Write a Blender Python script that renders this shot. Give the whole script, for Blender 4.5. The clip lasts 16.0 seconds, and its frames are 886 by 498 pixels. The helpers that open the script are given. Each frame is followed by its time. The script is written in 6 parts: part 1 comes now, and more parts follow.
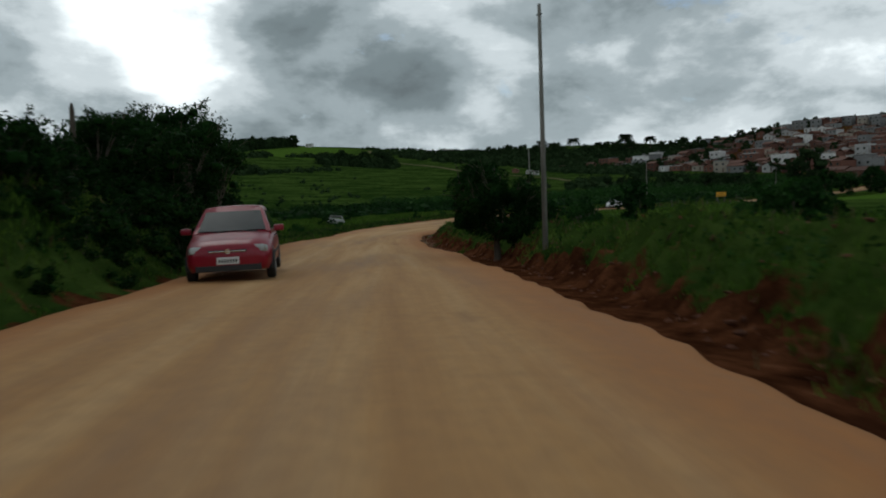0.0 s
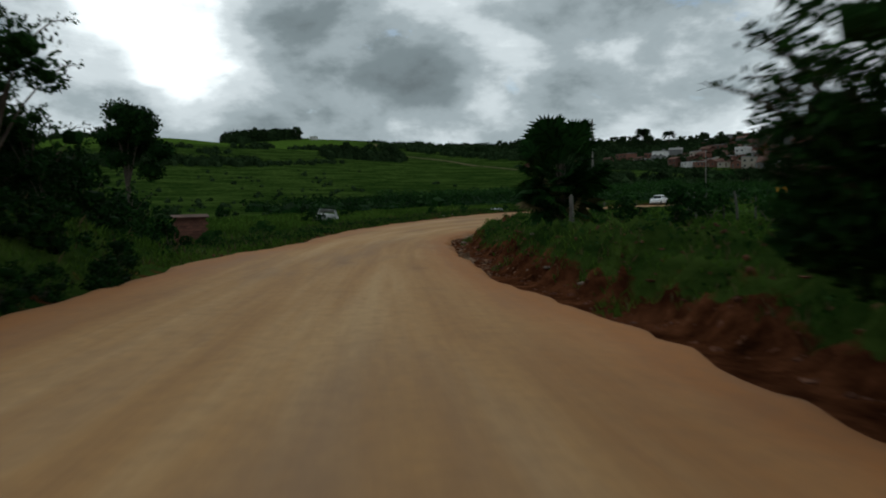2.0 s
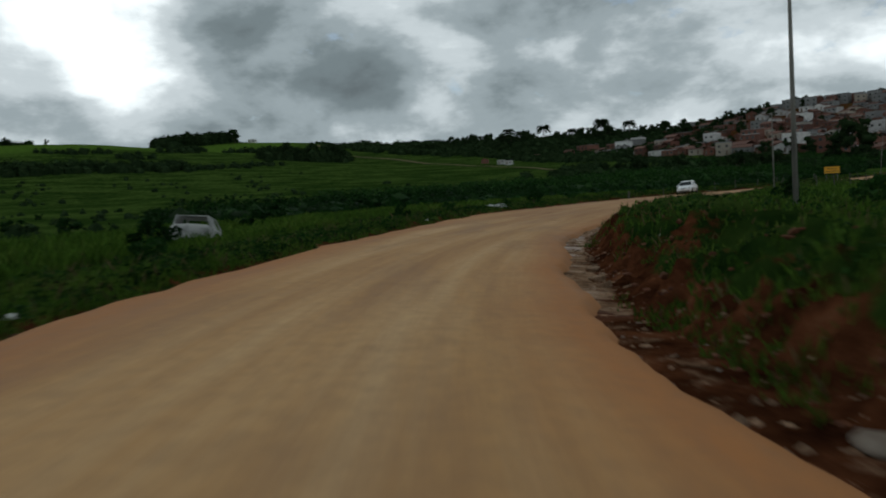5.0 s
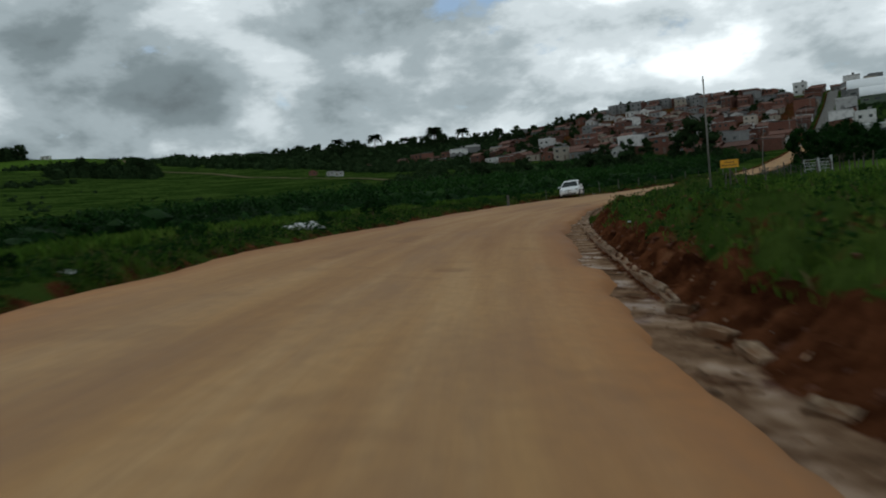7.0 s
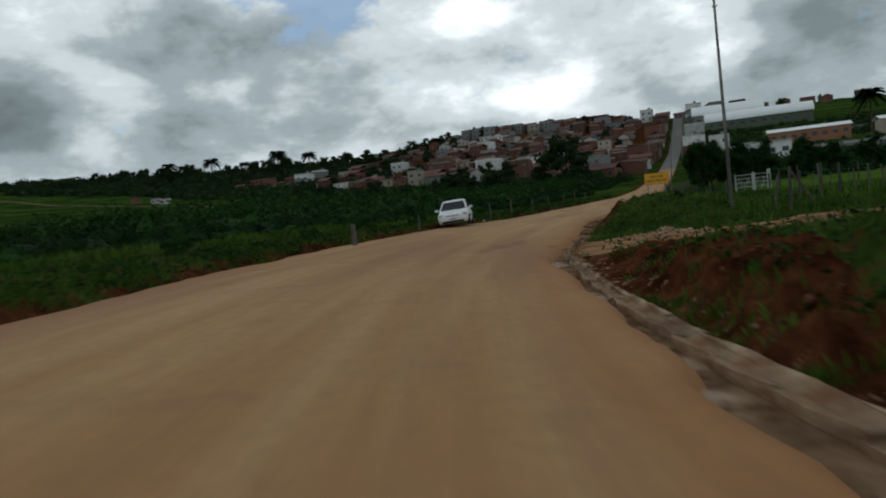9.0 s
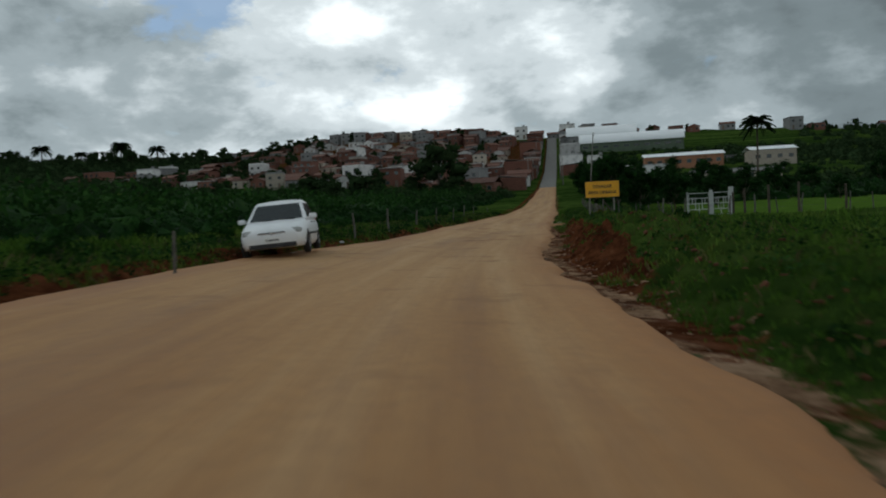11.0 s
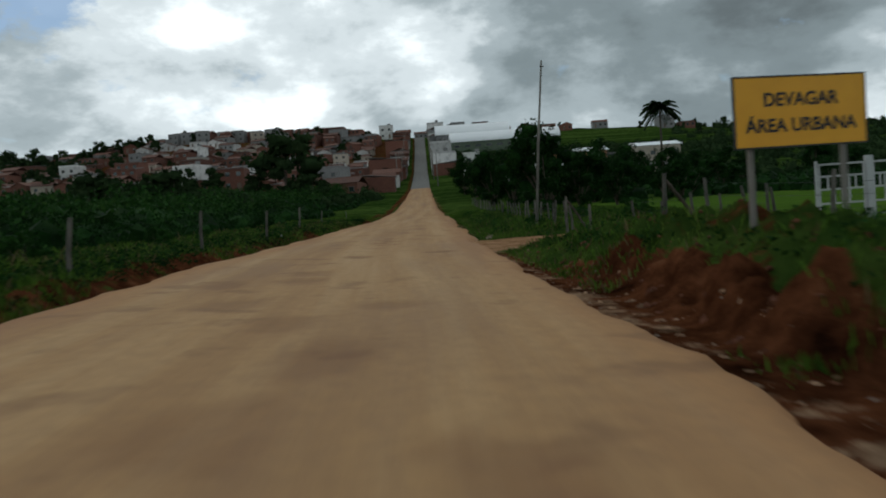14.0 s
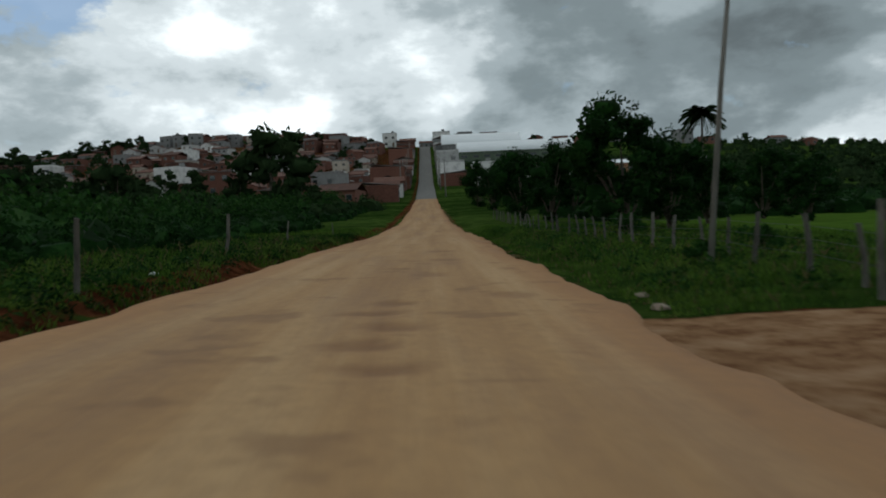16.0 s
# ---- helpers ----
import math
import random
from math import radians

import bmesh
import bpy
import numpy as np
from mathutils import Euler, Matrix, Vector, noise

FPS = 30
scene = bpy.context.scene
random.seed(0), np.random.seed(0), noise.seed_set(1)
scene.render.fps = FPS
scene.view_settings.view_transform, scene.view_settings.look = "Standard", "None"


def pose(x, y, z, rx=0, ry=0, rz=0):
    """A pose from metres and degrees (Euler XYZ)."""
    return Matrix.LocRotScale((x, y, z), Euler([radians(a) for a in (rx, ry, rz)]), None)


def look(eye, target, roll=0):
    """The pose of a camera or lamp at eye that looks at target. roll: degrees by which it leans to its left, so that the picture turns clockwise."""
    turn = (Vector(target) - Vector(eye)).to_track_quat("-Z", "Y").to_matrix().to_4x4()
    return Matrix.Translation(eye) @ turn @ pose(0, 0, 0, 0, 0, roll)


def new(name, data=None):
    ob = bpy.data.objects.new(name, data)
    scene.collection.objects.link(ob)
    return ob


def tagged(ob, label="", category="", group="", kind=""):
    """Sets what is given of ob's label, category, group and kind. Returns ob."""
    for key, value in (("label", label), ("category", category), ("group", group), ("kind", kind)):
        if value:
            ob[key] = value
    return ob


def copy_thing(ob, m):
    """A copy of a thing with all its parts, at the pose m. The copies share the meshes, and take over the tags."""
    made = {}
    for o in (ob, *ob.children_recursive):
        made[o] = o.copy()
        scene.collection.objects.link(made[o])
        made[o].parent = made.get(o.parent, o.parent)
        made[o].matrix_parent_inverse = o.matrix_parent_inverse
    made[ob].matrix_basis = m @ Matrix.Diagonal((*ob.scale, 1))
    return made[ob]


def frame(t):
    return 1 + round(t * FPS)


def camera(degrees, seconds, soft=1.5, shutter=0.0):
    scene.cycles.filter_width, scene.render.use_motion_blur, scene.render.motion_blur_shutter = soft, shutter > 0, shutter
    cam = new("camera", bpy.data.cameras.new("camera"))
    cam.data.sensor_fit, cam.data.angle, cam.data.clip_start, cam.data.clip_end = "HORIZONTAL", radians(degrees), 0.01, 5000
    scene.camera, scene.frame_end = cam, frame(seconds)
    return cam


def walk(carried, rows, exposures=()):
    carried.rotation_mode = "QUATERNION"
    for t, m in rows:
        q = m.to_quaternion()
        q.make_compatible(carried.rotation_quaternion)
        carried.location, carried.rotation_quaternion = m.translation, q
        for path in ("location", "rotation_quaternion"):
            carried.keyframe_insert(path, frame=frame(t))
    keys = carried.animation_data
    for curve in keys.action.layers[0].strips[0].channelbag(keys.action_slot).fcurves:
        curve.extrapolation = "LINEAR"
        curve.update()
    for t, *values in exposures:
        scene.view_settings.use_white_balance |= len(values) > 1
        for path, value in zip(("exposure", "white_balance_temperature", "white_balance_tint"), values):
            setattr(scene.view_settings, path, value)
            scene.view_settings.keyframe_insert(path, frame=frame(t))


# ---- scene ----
cam = camera(60.1, 16.0, soft=1.9, shutter=0.35)
walk(cam, [(t, pose(x, y, z, 90 + pitch, roll, yaw)) for t, x, y, z, yaw, pitch, roll in (
    (0.0, 73.67, -146.56, 1.755, 45.85, -3.32, 2.00),
    (0.5, 69.82, -143.36, 1.730, 45.85, -3.23, 1.62),
    (1.0, 66.03, -140.27, 1.683, 45.98, -3.23, 1.35),
    (1.5, 62.44, -137.20, 1.538, 46.07, -3.51, 1.26),
    (2.0, 58.70, -134.23, 1.430, 46.28, -3.58, 1.38),
    (2.5, 55.07, -131.24, 1.322, 46.54, -3.67, 1.90),
    (3.0, 51.39, -128.29, 1.203, 46.66, -3.78, 2.58),
    (3.5, 47.66, -125.24, 1.128, 47.35, -3.53, 2.47),
    (4.0, 43.87, -122.04, 1.074, 47.05, -3.37, 2.47),
    (4.5, 40.01, -118.61, 1.028, 45.33, -3.40, 2.79),
    (5.0, 36.11, -114.81, 0.984, 42.40, -3.60, 3.52),
    (5.5, 32.18, -110.47, 0.937, 38.95, -3.90, 4.63),
    (6.0, 28.24, -105.39, 0.887, 35.95, -3.81, 5.44),
    (6.5, 24.59, -99.58, 0.844, 32.96, -3.42, 5.66),
    (7.0, 20.80, -93.90, 0.795, 29.98, -3.55, 5.49),
    (7.5, 17.92, -87.90, 0.759, 27.53, -3.32, 5.38),
    (8.0, 15.04, -82.12, 0.739, 24.61, -3.12, 5.98),
    (8.5, 12.40, -76.41, 0.755, 21.72, -2.62, 5.71),
    (9.0, 10.09, -70.53, 0.784, 18.88, -2.54, 6.02),
    (9.5, 8.30, -65.09, 0.812, 15.70, -2.51, 5.44),
    (10.0, 6.85, -60.23, 0.840, 13.18, -2.49, 4.78),
    (10.5, 5.62, -55.18, 0.879, 11.01, -2.48, 3.70),
    (11.0, 4.58, -49.98, 0.905, 8.92, -2.47, 3.02),
    (11.5, 3.72, -44.66, 0.921, 6.85, -2.46, 2.81),
    (12.0, 3.05, -39.26, 0.926, 4.77, -2.46, 3.04),
    (12.5, 2.54, -33.81, 0.922, 2.78, -2.52, 3.63),
    (13.0, 2.19, -28.33, 0.910, 1.08, -2.84, 4.06),
    (13.5, 2.00, -23.04, 0.926, -0.67, -3.06, 4.44),
    (14.0, 2.02, -18.04, 0.935, -1.11, -2.64, 4.18),
    (14.5, 1.91, -13.23, 0.973, -1.73, -2.38, 3.50),
    (15.0, 1.80, -8.86, 1.016, -1.98, -2.17, 3.15),
    (15.5, 1.55, -4.46, 1.073, -1.48, -1.81, 3.20),
    (16.0, 1.10, 0.00, 1.152, -1.00, -1.64, 2.74),
)], [(t, stops + 0.03, 6250, 5.5) for t, stops in ((0.0, -0.29), (1.5, -0.29), (3.0, -0.14), (5.5, -0.42), (6.5, -0.24), (8.0, -0.22), (9.5, -0.3), (10.0, -0.3), (12.5, -0.14), (14.0, -0.12), (16.0, -0.18))])

# ---- world and light ----
def ramp_node(nt, fac, stops, interp="LINEAR"):
    r = nt.nodes.new("ShaderNodeValToRGB")
    r.color_ramp.interpolation = interp
    els = r.color_ramp.elements
    while len(els) < len(stops):
        els.new(0.5)
    for e, (p, c) in zip(els, stops):
        e.position = p
        e.color = (*c, 1) if len(c) == 3 else c
    nt.links.new(fac, r.inputs["Fac"])
    return r.outputs["Color"]


def math_node(nt, op, a, b=0.0, c=None):
    m = nt.nodes.new("ShaderNodeMath")
    m.operation = op
    for i, v in enumerate((a, b, c)):
        if v is None:
            continue
        if isinstance(v, (int, float)):
            m.inputs[i].default_value = v
        else:
            nt.links.new(v, m.inputs[i])
    return m.outputs[0]


def noise_node(nt, vec, scale, detail=4.0, rough=0.55, distort=0.0):
    n = nt.nodes.new("ShaderNodeTexNoise")
    n.inputs["Scale"].default_value = scale
    n.inputs["Detail"].default_value = detail
    n.inputs["Roughness"].default_value = rough
    n.inputs["Distortion"].default_value = distort
    nt.links.new(vec, n.inputs["Vector"])
    return n.outputs["Fac"]


def mix_node(nt, fac, a, b, blend="MIX"):
    m = nt.nodes.new("ShaderNodeMix")
    m.data_type = "RGBA"
    m.blend_type = blend
    for i, v in ((0, fac), (6, a), (7, b)):
        if isinstance(v, (int, float)):
            m.inputs[i].default_value = v
        elif isinstance(v, tuple):
            m.inputs[i].default_value = (*v, 1)
        else:
            nt.links.new(v, m.inputs[i])
    return m.outputs[2]


SUN_EL, SUN_AZ = radians(52), radians(285)
world = bpy.data.worlds.new("overcast_sky")
scene.world = world
world.use_nodes = True
nt = world.node_tree
nt.nodes.clear()
out = nt.nodes.new("ShaderNodeOutputWorld")
bg = nt.nodes.new("ShaderNodeBackground")
sky = nt.nodes.new("ShaderNodeTexSky")
sky.sky_type = "NISHITA"
sky.sun_disc = False
sky.sun_elevation, sky.sun_rotation = SUN_EL, SUN_AZ
tc = nt.nodes.new("ShaderNodeTexCoord")
sep = nt.nodes.new("ShaderNodeSeparateXYZ")
nt.links.new(tc.outputs["Generated"], sep.inputs[0])
com = nt.nodes.new("ShaderNodeCombineXYZ")
nt.links.new(sep.outputs[0], com.inputs[0])
nt.links.new(sep.outputs[1], com.inputs[1])
nt.links.new(math_node(nt, "MULTIPLY_ADD", sep.outputs[2], 1.9, 3.7), com.inputs[2])
big = noise_node(nt, com.outputs[0], 2.6, 3.0, 0.5, 0.1)
mid = noise_node(nt, com.outputs[0], 6.2, 10.0, 0.56, 0.1)
dens = math_node(nt, "ADD", math_node(nt, "MULTIPLY_ADD", big, 0.26, 0.07), math_node(nt, "MULTIPLY_ADD", mid, 0.58, 0.02))
# extra cloud above the view, added to dim the light on the ground
dens = math_node(nt, "ADD", dens, math_node(nt, "MULTIPLY", math_node(nt, "MAXIMUM", math_node(nt, "SUBTRACT", sep.outputs[2], 0.3), 0.0), 0.16))
# cloud masses: bearing from north, elevation, reach in degrees, thickness
for az, el, reach, thick in (
        (-74, 12, 8, 0.06), (-66.7, 12.7, 8, -0.13), (-63, 10.3, 6, -0.10), (-73.5, 8, 6, -0.05), (-55, 11.5, 13, 0.07), (-58.5, 8.5, 6, 0.05), (-41.7, 9.0, 4.5, -0.11),
        (-48.3, 6.2, 9, 0.09), (-45.5, 7.6, 5, 0.07), (-29, 10.3, 7, 0.09), (-33, 12.5, 5, -0.05), (-37.5, 8.8, 6, 0.05), (-39, 12.5, 7, 0.05),
        (-15.5, 10.8, 8, -0.10), (-18.5, 14, 7, -0.06), (-9, 10.5, 7, -0.06), (0.5, 9.6, 4.5, -0.12), (-3, 7.2, 6, 0.07), (-5.5, 13.6, 7, -0.06),
        (6.3, 12.5, 8, 0.07), (6.3, 6.8, 6, 0.06), (18, 13, 14, 0.19), (26, 12.5, 9, 0.15), (18.5, 8.2, 6, 0.07), (32, 14, 12, 0.06)):
    dot = nt.nodes.new("ShaderNodeVectorMath")
    dot.operation = "DOT_PRODUCT"
    nt.links.new(tc.outputs["Generated"], dot.inputs[0])
    a, e = radians(az), radians(el)
    dot.inputs[1].default_value = (math.sin(a) * math.cos(e), math.cos(a) * math.cos(e), math.sin(e))
    mr = nt.nodes.new("ShaderNodeMapRange")
    mr.interpolation_type = "SMOOTHSTEP"
    nt.links.new(dot.outputs["Value"], mr.inputs[0])
    for i, v in ((1, math.cos(radians(reach))), (2, 1.0), (3, 0.0), (4, 0.72 * thick)):
        mr.inputs[i].default_value = v
    dens = math_node(nt, "ADD", dens, mr.outputs[0])
cloud = ramp_node(nt, dens, [(0.35, (1.42, 1.46, 1.47)), (0.47, (0.76, 0.81, 0.835)), (0.56, (0.42, 0.475, 0.50)), (0.66, (0.24, 0.283, 0.30)), (0.78, (0.145, 0.17, 0.18))], "EASE")
# the one rift through which blue sky shows
dot = nt.nodes.new("ShaderNodeVectorMath")
dot.operation = "DOT_PRODUCT"
nt.links.new(tc.outputs["Generated"], dot.inputs[0])
a, e = radians(-26.5), radians(18.2)
dot.inputs[1].default_value = (math.sin(a) * math.cos(e), math.cos(a) * math.cos(e), math.sin(e))
rift = nt.nodes.new("ShaderNodeMapRange")
nt.links.new(dot.outputs["Value"], rift.inputs[0])
for i, v in ((1, math.cos(radians(7.0))), (2, 1.0), (3, 0.0), (4, 1.0)):
    rift.inputs[i].default_value = v
wisps = noise_node(nt, com.outputs[0], 14.0, 6.0, 0.6, 0.2)
gap = ramp_node(nt, math_node(nt, "ADD", rift.outputs[0], math_node(nt, "MULTIPLY_ADD", wisps, 2.4, -1.2)), [(0.35, (1, 1, 1)), (0.75, (0.12, 0.12, 0.12))])
blue = nt.nodes.new("ShaderNodeVectorMath")
blue.operation = "SCALE"
blue.inputs["Scale"].default_value = 0.11
nt.links.new(sky.outputs[0], blue.inputs[0])
nt.links.new(mix_node(nt, gap, blue.outputs[0], cloud), bg.inputs["Color"])
bg.inputs["Strength"].default_value = 1.0
nt.links.new(bg.outputs[0], out.inputs[0])

sun = new("sun", bpy.data.lights.new("sun", "SUN"))
sun.data.energy, sun.data.angle, sun.data.color = 0.35, radians(25), (1.0, 0.96, 0.9)
sun.matrix_world = look((100 * math.sin(SUN_AZ) * math.cos(SUN_EL), 100 * math.cos(SUN_AZ) * math.cos(SUN_EL), 100 * math.sin(SUN_EL)), (0, 0, 0))
scene.view_settings.exposure = -0.1


# ---- materials ----
def material(name, stops, scale=1.0, rough=0.85, bump=0.3, bump_scale=None, second=None, metal=0.0, detail=6.0,
             random_obj=0.0, random_island=0.0, coords="Object", stretch=(1, 1, 1), trans=0.0, spec=0.3):
    """A surface whose colour runs through stops by noise, with larger blotches of a second noise and a fine bump."""
    m = bpy.data.materials.new(name)
    m.use_nodes = True
    t = m.node_tree
    b = t.nodes["Principled BSDF"]
    co = t.nodes.new("ShaderNodeTexCoord").outputs[coords]
    mp = t.nodes.new("ShaderNodeMapping")
    mp.inputs["Scale"].default_value = stretch
    t.links.new(co, mp.inputs["Vector"])
    v = mp.outputs[0]
    fac = noise_node(t, v, scale, detail, 0.6)
    col = ramp_node(t, fac, [(0.3 + 0.4 * i / max(1, len(stops) - 1), c) for i, c in enumerate(stops)])
    if second:
        sc, colour, lo, hi = second
        f2 = ramp_node(t, noise_node(t, v, sc, 5.0, 0.6), [(lo, (0, 0, 0)), (hi, (1, 1, 1))])
        col = mix_node(t, f2, col, colour)
    rnd = None
    if random_obj:
        rnd, amount = t.nodes.new("ShaderNodeObjectInfo").outputs["Random"], random_obj
    if random_island:
        rnd, amount = t.nodes.new("ShaderNodeNewGeometry").outputs["Random Per Island"], random_island
    if rnd is not None:
        h = t.nodes.new("ShaderNodeHueSaturation")
        t.links.new(math_node(t, "MULTIPLY_ADD", rnd, amount * 2, 1 - amount), h.inputs["Value"])
        t.links.new(col, h.inputs["Color"])
        col = h.outputs[0]
    t.links.new(col, b.inputs["Base Color"])
    b.inputs["Roughness"].default_value = rough
    b.inputs["Metallic"].default_value = metal
    b.inputs["Specular IOR Level"].default_value = spec
    if bump:
        bp = t.nodes.new("ShaderNodeBump")
        bp.inputs["Strength"].default_value = bump
        bp.inputs["Distance"].default_value = 0.05
        t.links.new(noise_node(t, v, bump_scale or scale * 5, 6.0, 0.65), bp.inputs["Height"])
        t.links.new(bp.outputs[0], b.inputs["Normal"])
    if trans:
        tr = t.nodes.new("ShaderNodeBsdfTranslucent")
        t.links.new(col, tr.inputs["Color"])
        mx = t.nodes.new("ShaderNodeMixShader")
        mx.inputs[0].default_value = trans
        t.links.new(b.outputs[0], mx.inputs[1])
        t.links.new(tr.outputs[0], mx.inputs[2])
        t.links.new(mx.outputs[0], t.nodes["Material Output"].inputs[0])
    return m


def plain(name, colour, rough=0.5, metal=0.0, grime=0.25, scale=4.0, spec=0.4, random_obj=0.0):
    dark = tuple(c * (1 - grime) for c in colour)
    return material(name, [dark, colour, colour], scale, rough, 0.05, metal=metal, spec=spec, random_obj=random_obj)


def glass(name, colour=(0.02, 0.03, 0.03)):
    return plain(name, colour, 0.06, spec=0.6, grime=0.1)


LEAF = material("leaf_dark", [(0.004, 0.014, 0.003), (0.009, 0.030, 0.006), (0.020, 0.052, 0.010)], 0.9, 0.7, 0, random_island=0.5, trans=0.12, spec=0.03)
LEAF_FRESH = material("leaf_fresh", [(0.009, 0.030, 0.006), (0.018, 0.054, 0.010), (0.036, 0.082, 0.016)], 0.9, 0.7, 0, random_island=0.4, trans=0.2, spec=0.05)
LEAF_FAR = material("leaf_far", [(0.010, 0.020, 0.009), (0.02, 0.036, 0.014), (0.032, 0.052, 0.02)], 0.6, 0.8, 0, random_island=0.35, spec=0.0)
GRASS = material("grass_blade", [(0.030, 0.070, 0.009), (0.064, 0.126, 0.016), (0.125, 0.175, 0.032)], 0.35, 0.7, 0, random_island=0.45, trans=0.2, spec=0.05)
DRY = material("dry_grass", [(0.09, 0.07, 0.03), (0.14, 0.11, 0.05)], 0.5, 0.8, 0, random_island=0.3, spec=0.1)
BARK = material("bark", [(0.03, 0.024, 0.018), (0.07, 0.055, 0.04), (0.11, 0.09, 0.07)], 6, 0.9, 0.6, stretch=(1, 1, 0.25))
POST = material("weathered_post", [(0.05, 0.046, 0.038), (0.095, 0.088, 0.075), (0.15, 0.14, 0.12)], 7, 0.9, 0.5, stretch=(1, 1, 0.3), random_obj=0.25)
POLE = material("pole_wood", [(0.10, 0.095, 0.085), (0.17, 0.16, 0.14), (0.22, 0.21, 0.19)], 5, 0.85, 0.4, stretch=(1, 1, 0.15))
WHITE = plain("white_paint", (0.72, 0.72, 0.70), 0.6, grime=0.2, scale=1.5, random_obj=0.12)
LIME = plain("stained_limewash", (0.54, 0.53, 0.51), 0.85, grime=0.45, scale=0.6, random_obj=0.3)
CREAM = plain("cream_plaster", (0.36, 0.31, 0.25), 0.8, grime=0.3, scale=0.8, random_obj=0.2)
GREYWALL = plain("grey_plaster", (0.20, 0.20, 0.195), 0.85, grime=0.35, scale=0.7, random_obj=0.2)
BRICK = material("raw_brick", [(0.085, 0.036, 0.026), (0.135, 0.058, 0.040), (0.185, 0.084, 0.058)], 2.2, 0.9, 0.4, random_obj=0.3, stretch=(1, 1, 3))
TILE = material("clay_tile", [(0.07, 0.032, 0.023), (0.12, 0.054, 0.037), (0.175, 0.083, 0.058)], 1.6, 0.85, 0.5, random_obj=0.3, second=(0.5, (0.07, 0.055, 0.05), 0.55, 0.75))
FIBRE = material("fibre_cement_sheet", [(0.12, 0.115, 0.11), (0.19, 0.185, 0.18)], 1.2, 0.9, 0.3, random_obj=0.25)
DARKGLASS = glass("window_glass")
DOORP = plain("door_paint", (0.14, 0.10, 0.07), 0.6, random_obj=0.4)
METALROOF = material("white_metal_roof", [(0.76, 0.78, 0.79), (0.85, 0.86, 0.87)], 0.4, 0.5, 0.1, stretch=(0.3, 3, 1), spec=0.4)
YELLOW = material("sign_yellow", [(0.66, 0.31, 0.008), (0.74, 0.36, 0.01)], 2.0, 0.45, 0.02, spec=0.4)
BLACKINK = plain("black_ink", (0.012, 0.012, 0.012), 0.5)
RUBBER = plain("tyre_rubber", (0.018, 0.018, 0.018), 0.85)
RIM = plain("wheel_rim", (0.32, 0.32, 0.33), 0.35, metal=0.7)
BLACKP = plain("black_plastic", (0.02, 0.02, 0.022), 0.55)
REDCAR = plain("red_car_paint", (0.22, 0.006, 0.02), 0.28, grime=0.25, scale=1.5, spec=0.4)
WHITECAR = plain("white_car_paint", (0.72, 0.73, 0.74), 0.28, grime=0.1, scale=1.5, spec=0.6)
HEADLIGHT = plain("headlight_glass", (0.38, 0.39, 0.38), 0.12, spec=0.7)
CHROME = plain("chrome", (0.65, 0.65, 0.66), 0.15, metal=1.0, grime=0.05)
CARGLASS = plain("car_glass", (0.015, 0.02, 0.022), 0.08, spec=0.22, grime=0.1)
STONE = material("pale_stone", [(0.12, 0.085, 0.06), (0.22, 0.17, 0.13), (0.31, 0.26, 0.21)], 3, 0.9, 0.5, random_obj=0.3)
CLOD = material("red_clod", [(0.07, 0.025, 0.012), (0.11, 0.04, 0.019), (0.16, 0.066, 0.032)], 3, 0.95, 0.6, random_island=0.25)
TANCLOD = material("tan_clod", [(0.10, 0.056, 0.030), (0.22, 0.13, 0.075), (0.33, 0.21, 0.13)], 3, 0.95, 0.6, random_island=0.4)
RUBBLE = material("pale_rubble", [(0.22, 0.14, 0.09), (0.42, 0.29, 0.19), (0.52, 0.40, 0.30)], 3, 0.95, 0.6, random_island=0.35)
CONCRETE = material("wet_stained_concrete", [(0.12, 0.076, 0.046), (0.26, 0.175, 0.112), (0.40, 0.295, 0.20)], 2.2, 0.85, 0.5, second=(0.9, (0.17, 0.085, 0.042), 0.47, 0.62), random_obj=0.2, coords="Generated", spec=0.12)
RUBBISH = plain("white_plastic_bag", (0.62, 0.62, 0.60), 0.5, grime=0.3)
WEATHERED = plain("faded_white_paint", (0.33, 0.33, 0.31), 0.7, grime=0.6, scale=2.5)
TRACK = material("trodden_field_track", [(0.05, 0.075, 0.022), (0.13, 0.11, 0.06), (0.19, 0.15, 0.09)], 0.5, 0.95, 0.2, spec=0.0)
GATEWOOD = plain("weathered_white_wood", (0.42, 0.43, 0.42), 0.8, grime=0.45, scale=3.0)
TRIM = plain("dull_window_frame", (0.16, 0.14, 0.12), 0.8, random_obj=0.5)
COBBLE = material("cobbled_street", [(0.10, 0.096, 0.088), (0.155, 0.147, 0.135), (0.20, 0.19, 0.175)], 1.5, 0.9, 0.5, bump_scale=6)


